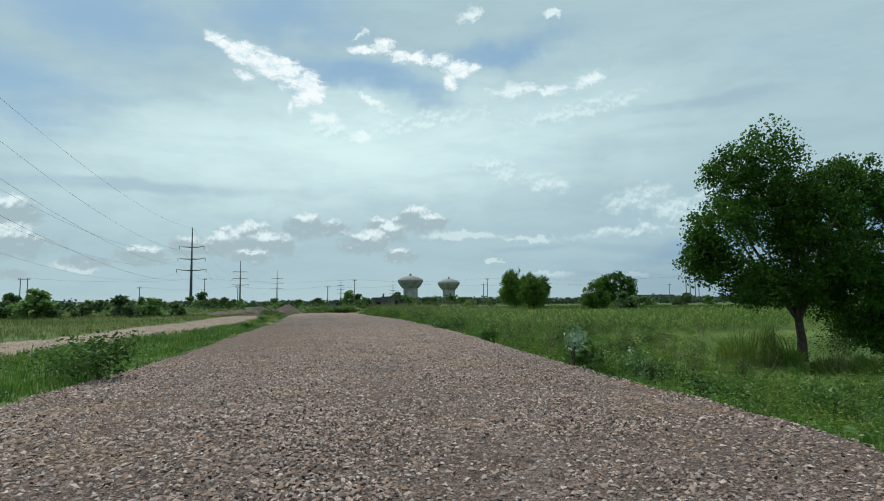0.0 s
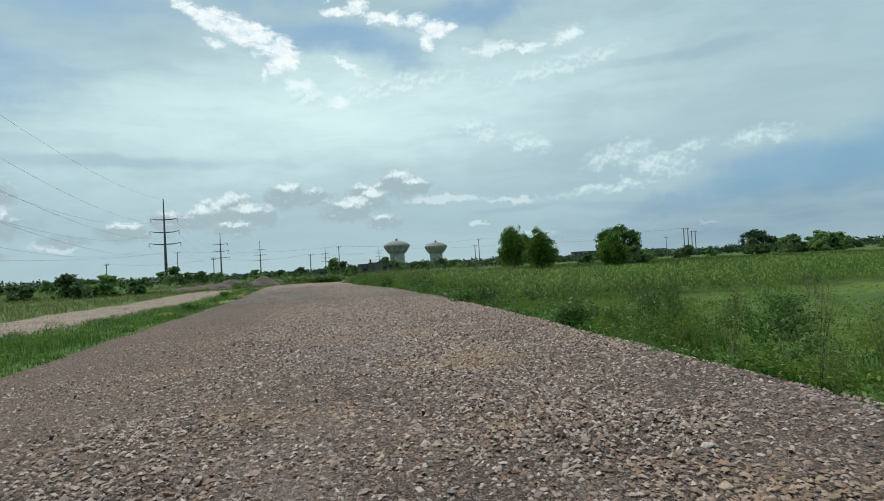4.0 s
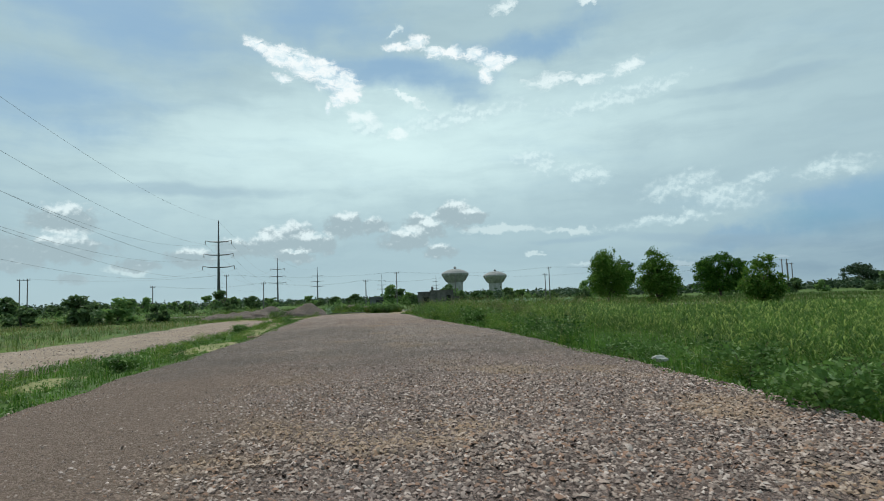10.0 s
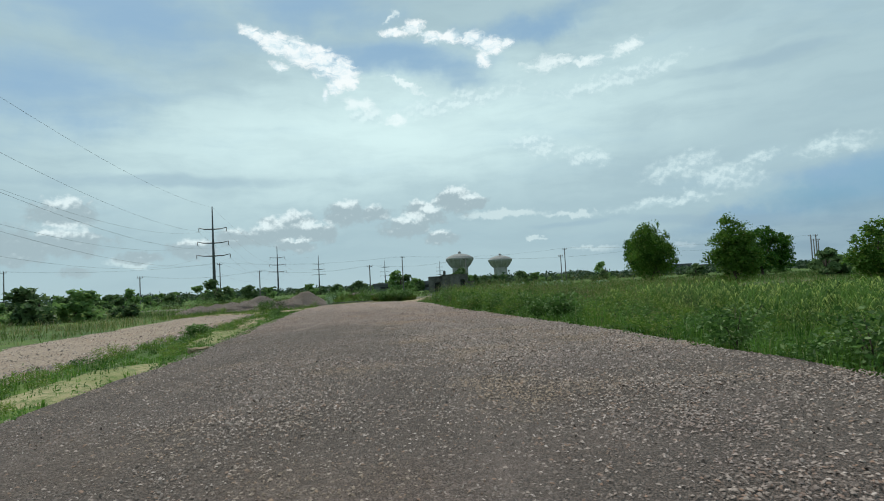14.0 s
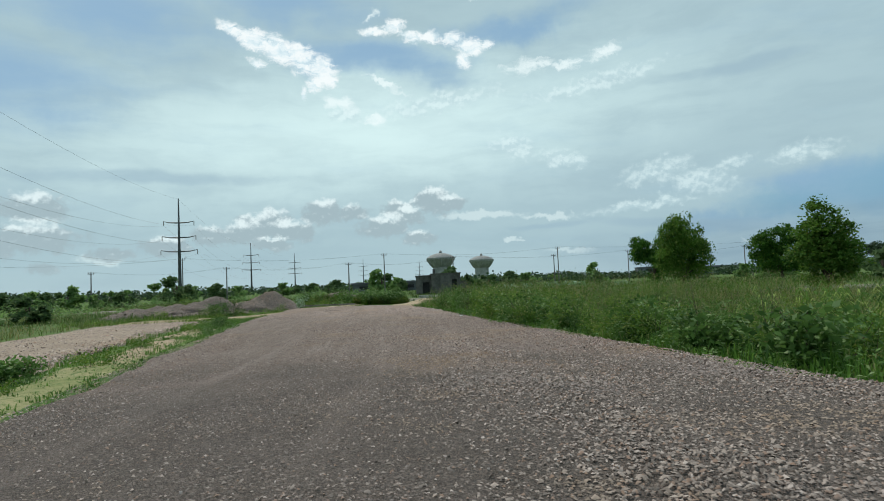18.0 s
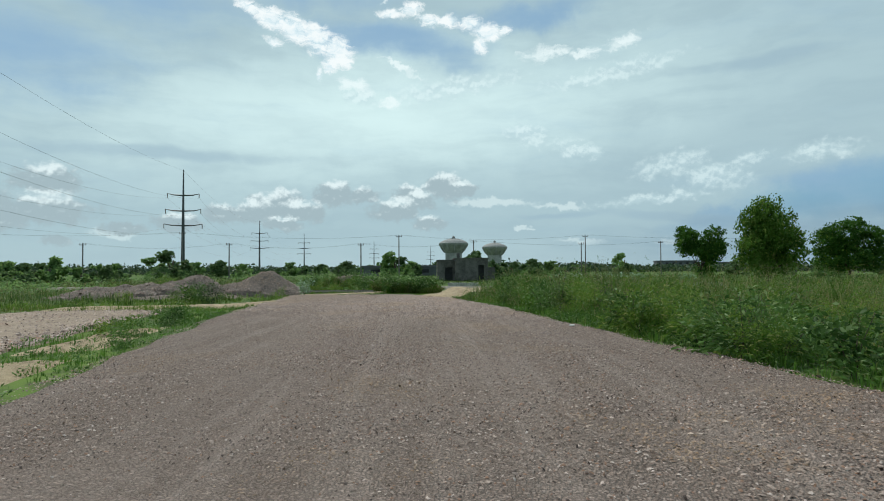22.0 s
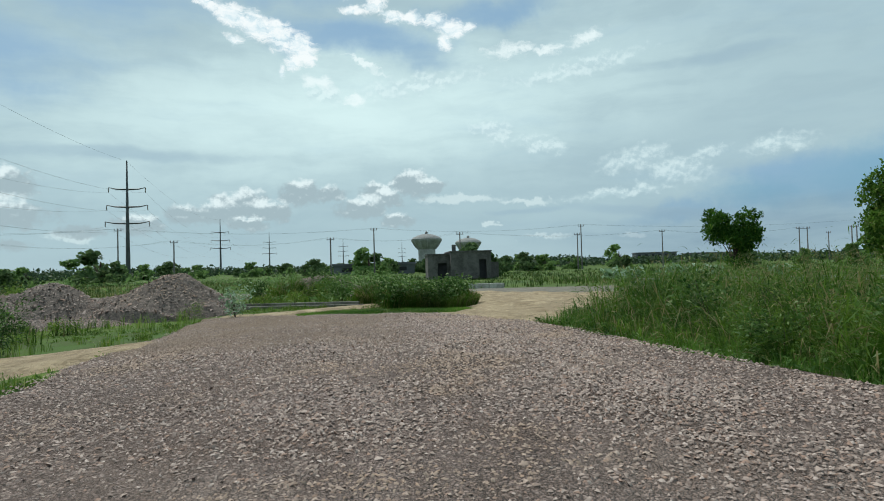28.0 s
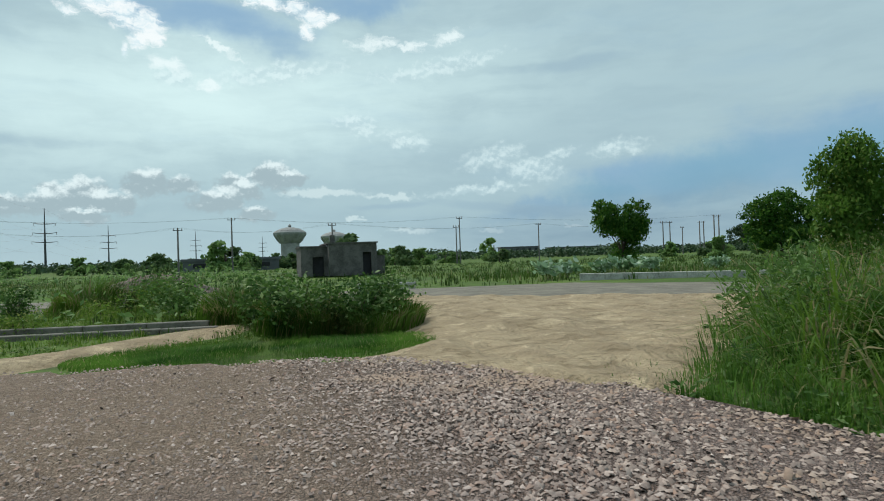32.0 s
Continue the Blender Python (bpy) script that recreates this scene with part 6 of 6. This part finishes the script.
# ---- gravel heaps ----
def heap(at, rx, ry, h, seed, label):
    r = np.random.RandomState(seed)
    n = 34
    u = np.linspace(-1.15, 1.15, n)
    X, Y = np.meshgrid(u, u)
    q = np.hypot(X, Y)
    Z = h * np.maximum(1 - q * (0.9 + 0.3 * fbm(X * 2.2, Y * 2.2, seed)), -0.12)
    Z = np.where(Z > h * 0.8, h * 0.8 + (Z - h * 0.8) * 0.55, Z) + 0.10 * h * fbm(X * 5, Y * 5, seed + 1) - 0.5 * np.clip((q - 0.98) / 0.12, 0, 1)
    me = np_mesh("heap_body", np.stack([X.ravel() * rx, Y.ravel() * ry, Z.ravel()], 1), grid_faces(n, n), M_HEAP, True)
    t = thing("gravel_heap", label, "gravel heap", (*at, float(ground_z(*at)) - 0.10), r.uniform(0, 40), "gravel heaps")
    part("heap_body", me, t)
    m = 4200
    a, q = r.uniform(0, 2 * np.pi, m), np.sqrt(r.uniform(0, 1, m))
    px, py = q * np.cos(a), q * np.sin(a)
    pz = h * np.maximum(1 - q * (0.9 + 0.3 * fbm(px * 2.2, py * 2.2, seed)), -0.12)
    pz = np.where(pz > h * 0.8, h * 0.8 + (pz - h * 0.8) * 0.55, pz) + 0.10 * h * fbm(px * 5, py * 5, seed + 1)
    s = r.gamma(3, 0.007, m) + 0.009
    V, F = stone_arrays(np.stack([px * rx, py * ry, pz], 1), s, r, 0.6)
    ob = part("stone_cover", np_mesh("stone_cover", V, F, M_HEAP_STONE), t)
    ob["kind"] = "stuff"


heap((-16.6, 96.4), 2.7, 2.4, 1.85, 601, "cone of tipped pinkish crushed stone beside the road")
heap((-19.2, 96.8), 2.6, 2.3, 0.95, 602, "low heap of tipped crushed stone")
heap((-21.2, 96.5), 2.8, 2.3, 1.5, 603, "low heap of tipped crushed stone")
heap((-23.9, 96.0), 2.8, 2.4, 1.15, 604, "low heap of tipped crushed stone")
heap((-26.8, 95.4), 2.8, 2.4, 0.9, 607, "low heap of tipped crushed stone")
heap((-18.1, 97.2), 2.4, 2.0, 1.05, 608, "low heap of tipped crushed stone")
heap((-22.6, 96.4), 2.4, 2.0, 1.1, 609, "low heap of tipped crushed stone")
heap((-25.3, 95.8), 2.5, 2.1, 1.0, 610, "low heap of tipped crushed stone")
heap((-20.5, 93.2), 4.2, 1.9, 0.45, 605, "flattened spread of tipped crushed stone")
heap((-14.0, 116.0), 3.0, 2.0, 1.2, 606, "heap of pale earth and rubble behind the bushes")


# ---- kerbs, low walls, small litter ----
def kerb_block(name, label, a, b, width, height, z0=0.0, mat=None, joints=1, category="kerb"):
    """A low wall of blocks from a to b."""
    d = Vector((b[0] - a[0], b[1] - a[1], 0))
    t = thing(name, label, category, (a[0], a[1], z0), math.degrees(math.atan2(d.y, d.x)))
    ln = d.length / joints
    bm = bmesh.new()
    box(bm, (0.012, -width / 2, -0.1), (ln - 0.012, width / 2, height), 0.015)
    me = bpy.data.meshes.new("block")
    bm.to_mesh(me)
    bm.free()
    me.materials.append(mat or M_CONC)
    for k in range(joints):
        o = part("block", me, t)
        o.location = (k * ln, 0, 0)
    return t


kerb_block("kerb", "low white painted concrete kerb past the asphalt", (4.9, 107.7), (10.2, 103.4), 0.3, 0.36, joints=6)
kerb_block("kerb", "low white painted concrete kerb past the asphalt", (10.6, 103.1), (14.4, 100.15), 0.3, 0.36, joints=4)
kerb_block("kerb", "short white concrete kerb beside the asphalt", (-5.0, 109.6), (-2.5, 109.0), 0.35, 0.28, joints=3)
kerb_block("low_wall", "low weathered concrete drain wall in the grass", (-14.6, 97.55), (-10.1, 96.85), 0.22, 0.03, mat=M_WALL, joints=4, category="wall")
kerb_block("low_wall", "low weathered concrete drain wall in the grass", (-15.4, 98.35), (-10.3, 97.55), 0.22, 0.10, mat=M_WALL, joints=4, category="wall")
bm = bmesh.new()
box(bm, (-0.055, -0.04, 0), (0.055, 0.04, 0.03), 0.008)
_o = part("litter", bm, None, mat=M_WHITE)
_o.location = (-3.55, 72.6, 0.03)
tagged(_o, "scrap of white litter on the gravel edge", "litter")
bm = bmesh.new()
bmesh.ops.create_icosphere(bm, subdivisions=2, radius=0.12)
for v in bm.verts:
    v.co = Vector((v.co.x * 1.3, v.co.y * 0.9, v.co.z * 0.6)) * (1 + 0.55 * noise.noise(v.co * 9))
_o = part("rock", bm, None, mat=M_CONC)
_o.location = (2.5, 38.0, 0.06)
tagged(_o, "pale grey broken rock on the road shoulder", "rock")


bm = bmesh.new()
bmesh.ops.create_cube(bm, size=1.0)
bmesh.ops.subdivide_edges(bm, edges=bm.edges[:], cuts=4, use_grid_fill=True)
for v in bm.verts:
    v.co = Vector((v.co.x * 0.46, v.co.y * 0.34, v.co.z * 0.15)) * (1 + 0.25 * noise.noise(v.co * 3.0)) + Vector((0, 0, 0.05 * noise.noise(v.co * 7.0)))
_o = part("earth_ledge", bm, None, mat=M_SAND)
_o.matrix_basis = pose(-9.95, 52.6, float(ground_z(-9.95, 52.6)) + 0.05, 0, 0, 25)
tagged(_o, "broken yellowish slab of dry earth in the grass", "earth slab")


# ---- unfinished house ----
def build_house():
    t = thing("unfinished_house", "grey roofless unfinished masonry house with an open doorway", "house", (-5.3, 136.0, 0.0))
    W, D, H, th = 6.5, 6.5, 2.8, 0.23
    set_back, low = 2.3, 2.55
    door = (5.25, 6.0, 2.0)
    gap = (1.0, 2.0, 1.7)

    def wall(name, pieces, label=""):
        bm = bmesh.new()
        for lo, hi in pieces:
            box(bm, lo, hi)
        return part(name, bm, t, label, M_BRICK)
    x0 = set_back
    wall("wall", [((x0, 0, 0), (door[0], th, H)), ((door[0], 0, door[2]), (door[1], th, H)), ((door[1], 0, 0), (W, th, H))])
    wall("wall", [((0, 1.2, 0), (gap[0], 1.2 + th, low)), ((gap[0], 1.2, gap[2]), (gap[1], 1.2 + th, low)), ((gap[1], 1.2, 0), (x0, 1.2 + th, low))], "lower set-back masonry wing")
    wall("wall", [((0, D - th, 0), (W, D, H))])
    wall("wall", [((0, 1.2 + th, 0), (th, D - th, low))])
    wall("wall", [((x0, th, 0), (x0 + th, D - th, H))])
    wall("wall", [((W - th, th, 0), (W, D - th, H))])
    wall("yard_wall", [((W, 2.4, 0), (W + 1.2, 2.4 + th, 1.7))], "lower dark boundary wall")
    wall("parapet", [((x0 - 0.1, -0.1, H), (W + 0.1, D + 0.1, H + 0.12))])
    wall("roof_edge", [((-0.1, 1.1, low), (x0 - 0.12, D, low + 0.1))])
    bm = bmesh.new()
    box(bm, (2.5, 0.5, H + 0.12), (2.9, 0.9, H + 0.8), 0.05)
    part("stub_pillar", bm, t, mat=M_BRICK)
    # near-black panels added behind both openings in place of the shade indoors
    bm = bmesh.new()
    box(bm, (door[0], th + 0.25, 0), (door[1], th + 0.3, door[2]), 0)
    part("door", bm, t, "dark panel behind the doorway, standing in for interior shade", M_DARK)
    bm = bmesh.new()
    box(bm, (gap[0], 1.2 + th + 0.2, 0), (gap[1], 1.2 + th + 0.25, gap[2]), 0)
    part("door", bm, t, "dark panel behind the doorway, standing in for interior shade", M_DARK)


build_house()


# ---- water towers ----
def water_tower(at, s, label):
    t = thing("water_tower", label, "water tower", at, 0, "water towers")
    part("shaft", lathe("shaft", [(5.2 * s, -0.5), (5.0 * s, 6.0 * s), (5.0 * s, 11.8 * s)], M_TANK, 24), t)
    part("bowl", lathe("bowl", [(5.1 * s, 11.6 * s), (6.4 * s, 13.2 * s), (8.6 * s, 16.2 * s), (8.9 * s, 17.0 * s), (8.9 * s, 17.5 * s)], M_TANK, 28), t)
    part("dome", lathe("dome", [(8.95 * s, 17.5 * s), (7.6 * s, 18.6 * s), (5.2 * s, 19.7 * s), (2.6 * s, 20.4 * s), (0.6 * s, 20.6 * s)], M_TANK_DOME, 28), t)
    part("lantern", lathe("lantern", [(0.8 * s, 20.5 * s), (0.8 * s, 21.3 * s), (1.1 * s, 21.4 * s), (0.15 * s, 22.2 * s)], M_TANK_DOME, 12), t)
    for k in range(12):
        a = 2 * math.pi * k / 12
        r0 = (math.cos(a), math.sin(a))
        part("rib", tube_mesh("rib", [([(r0[0] * 5.2 * s, r0[1] * 5.2 * s, 11.7 * s), (r0[0] * 6.6 * s, r0[1] * 6.6 * s, 13.1 * s), (r0[0] * 8.9 * s, r0[1] * 8.9 * s, 16.8 * s)], [0.25 * s] * 3)], M_TANK, 5), t)


water_tower((10.9, 424.0, 0), 1.0, "grey concrete water tower with flared bowl and domed top")
water_tower((44.0, 493.0, 0), 1.02, "grey concrete water tower with flared bowl and domed top")


# ---- power line ----
ARMS = [(14.9, 5.3), (19.2, 4.9), (23.8, 4.4)]


def pylon(at, H, label, half=1.0):
    s = H / 31.3
    t = thing("power_pylon", label, "pylon", at, 8, "power line pylons")
    part("mast", tube_mesh("mast", [([(0, 0, -0.5), (0, 0, 14 * s), (0, 0, H)], [0.62 * s, 0.42 * s, 0.16 * s])], M_STEEL, 10), t)
    for z, w in ARMS:
        w *= s * half
        z *= s
        for sgn in (-1, 1):
            arm = part("crossarm", tube_mesh("crossarm", [([(0, 0, z - 0.1), (sgn * w * 0.6, 0, z), (sgn * w, 0, z + 0.42 * s)], [0.24 * s, 0.17 * s, 0.09 * s])], M_STEEL, 6), t)
            part("insulator", tube_mesh("insulator", [([(sgn * w, 0, z + 0.4 * s), (sgn * w, 0, z - 0.9 * s)], [0.11 * s, 0.11 * s])], M_INSUL, 6), arm)
    return t


PYL = [(-46.0, 50.0, 0.0, 31.3), (-77.5, 236.6, 0.0, 31.3), (-106.6, 426.0, 0.0, 32.0), (-134.4, 702.0, 0.0, 41.0)]
for x, y, z, H in PYL:
    pylon((x, y, z), H, "tall dark steel single-mast power pylon with three crossarm pairs")
for x, y, H in [(-34.6, 391.0, 17.4), (-1.8, 536.0, 20.8)]:
    pylon((x, y, 0), H, "small distant steel power pylon", 0.9)


def wire(a, b, sag, r, parent, n=14, name="wire"):
    pts = []
    for k in range(n + 1):
        u = k / n
        pts.append((a[0] + (b[0] - a[0]) * u, a[1] + (b[1] - a[1]) * u, a[2] + (b[2] - a[2]) * u - 4 * sag * u * (1 - u)))
    part(name, tube_mesh(name, [(pts, [r] * len(pts))], M_WIRE, 4), parent)


def span(p, q):
    t = thing("power_cables", "thin dark high-voltage cables strung between pylons", "cables", (0, 0, 0), 0, "power cables")
    for i, (z, w) in enumerate(ARMS):
        for sgn in (-1, 1):
            c, s_ = math.cos(radians(8)), math.sin(radians(8))
            e = []
            for P in (p, q):
                k = P[3] / 31.3
                e.append((P[0] + sgn * w * k * c, P[1] + sgn * w * k * s_, (z - 0.9) * k))
            wire(e[0], e[1], 6.0, 0.016, t, 28)
    wire((p[0], p[1], p[3] - 0.2), (q[0], q[1], q[3] - 0.2), 4.5, 0.016, t, 28)


for p, q in zip(PYL, PYL[1:]):
    span(p, q)


def utility_pole(x, y, H, kind_="single", label="slim grey concrete utility pole with small crossarm"):
    t = thing("utility_pole", label, "utility pole", (x, y, 0), 0, "utility poles")
    xs = {"single": [0], "twin": [-0.9, 0.9], "frame": [-0.75, 0.75]}[kind_]
    for dx in xs:
        part("pole", tube_mesh("pole", [([(dx, 0, -0.4), (dx, 0, H)], [0.18, 0.15] if kind_ == "frame" else [0.15, 0.10])], M_WOOD_POLE, 8), t)
    bm = bmesh.new()
    box(bm, (xs[0] - 0.62, -0.05, H - 0.40), (xs[-1] + 0.62, 0.05, H - 0.3))
    arm = part("crossarm", bm, t, mat=M_STEEL)
    for dx in (xs[0] - 0.54, (xs[0] + xs[-1]) / 2, xs[-1] + 0.54):
        part("insulator", tube_mesh("insulator", [([(dx, 0, H - 0.3), (dx, 0, H + 0.02)], [0.06, 0.05])], M_INSUL, 6), arm)
    return t


POLES = [(-96.6, 165.4, 9.1, "twin"), (-69.5, 170.6, 6.7, "single"), (-54.8, 178.9, 9.2, "single"), (-44.5, 175.4, 6.8, "single"), (-19.1, 174.0, 6.6, "single"), (-12.4, 187.4, 8.9, "single"),
         (3.1, 181.3, 7.4, "single"), (30.3, 196.8, 9.3, "single"), (28.6, 194.0, 7.4, "single"), (48.9, 199.2, 7.9, "single"), (77.5, 194.4, 7.6, "twin"), (103.7, 221.3, 7.6, "single"), (105.8, 210.8, 10.0, "frame"),
         (121.1, 233.9, 9.7, "frame")]
for x, y, H, k in POLES:
    utility_pole(x, y, H, k)


def pole_line(idx, sag=1.0):
    t = thing("distribution_wires", "thin wires sagging between utility poles", "cables", (0, 0, 0), 0, "utility wires")
    for i, j in zip(idx, idx[1:]):
        a, b = POLES[i], POLES[j]
        for d in (-0.55, 0.55):
            wire((a[0] + d, a[1], a[2]), (b[0] + d, b[1], b[2]), sag, 0.010, t, 10)


pole_line([0, 2, 5, 7, 12])
pole_line([1, 3, 4, 6, 9, 10])


# ---- distant buildings ----
def far_building(at, w, d, h, turn, label, bays=5, storeys=1):
    t = thing("distant_building", label, "building", at, turn, "distant buildings")
    bm = bmesh.new()
    box(bm, (0, 0, -0.2), (w, d, h))
    part("wall", bm, t, mat=M_FARWALL)
    bm = bmesh.new()
    box(bm, (-0.3, -0.3, h), (w + 0.3, d + 0.3, h + 0.5))
    part("roof", bm, t, mat=M_FARROOF)
    for s in range(storeys):
        for k in range(bays):
            x0 = w * (k + 0.3) / bays
            bm = bmesh.new()
            box(bm, (x0, -0.06, h * (s + 0.35) / storeys), (x0 + w * 0.4 / bays, 0.05, h * (s + 0.75) / storeys))
            part("window", bm, t, mat=M_DARK)


far_building((128, 404, 0), 22, 12, 5.6, -12, "low grey flat-roofed building far off", 6, 2)
far_building((156, 396, 0), 30, 12, 4.6, -12, "low grey flat-roofed building far off", 7, 2)
far_building((-22.5, 213, 0), 18.5, 6, 2.1, 0, "long low dark sheds behind the unfinished house", 3, 1)
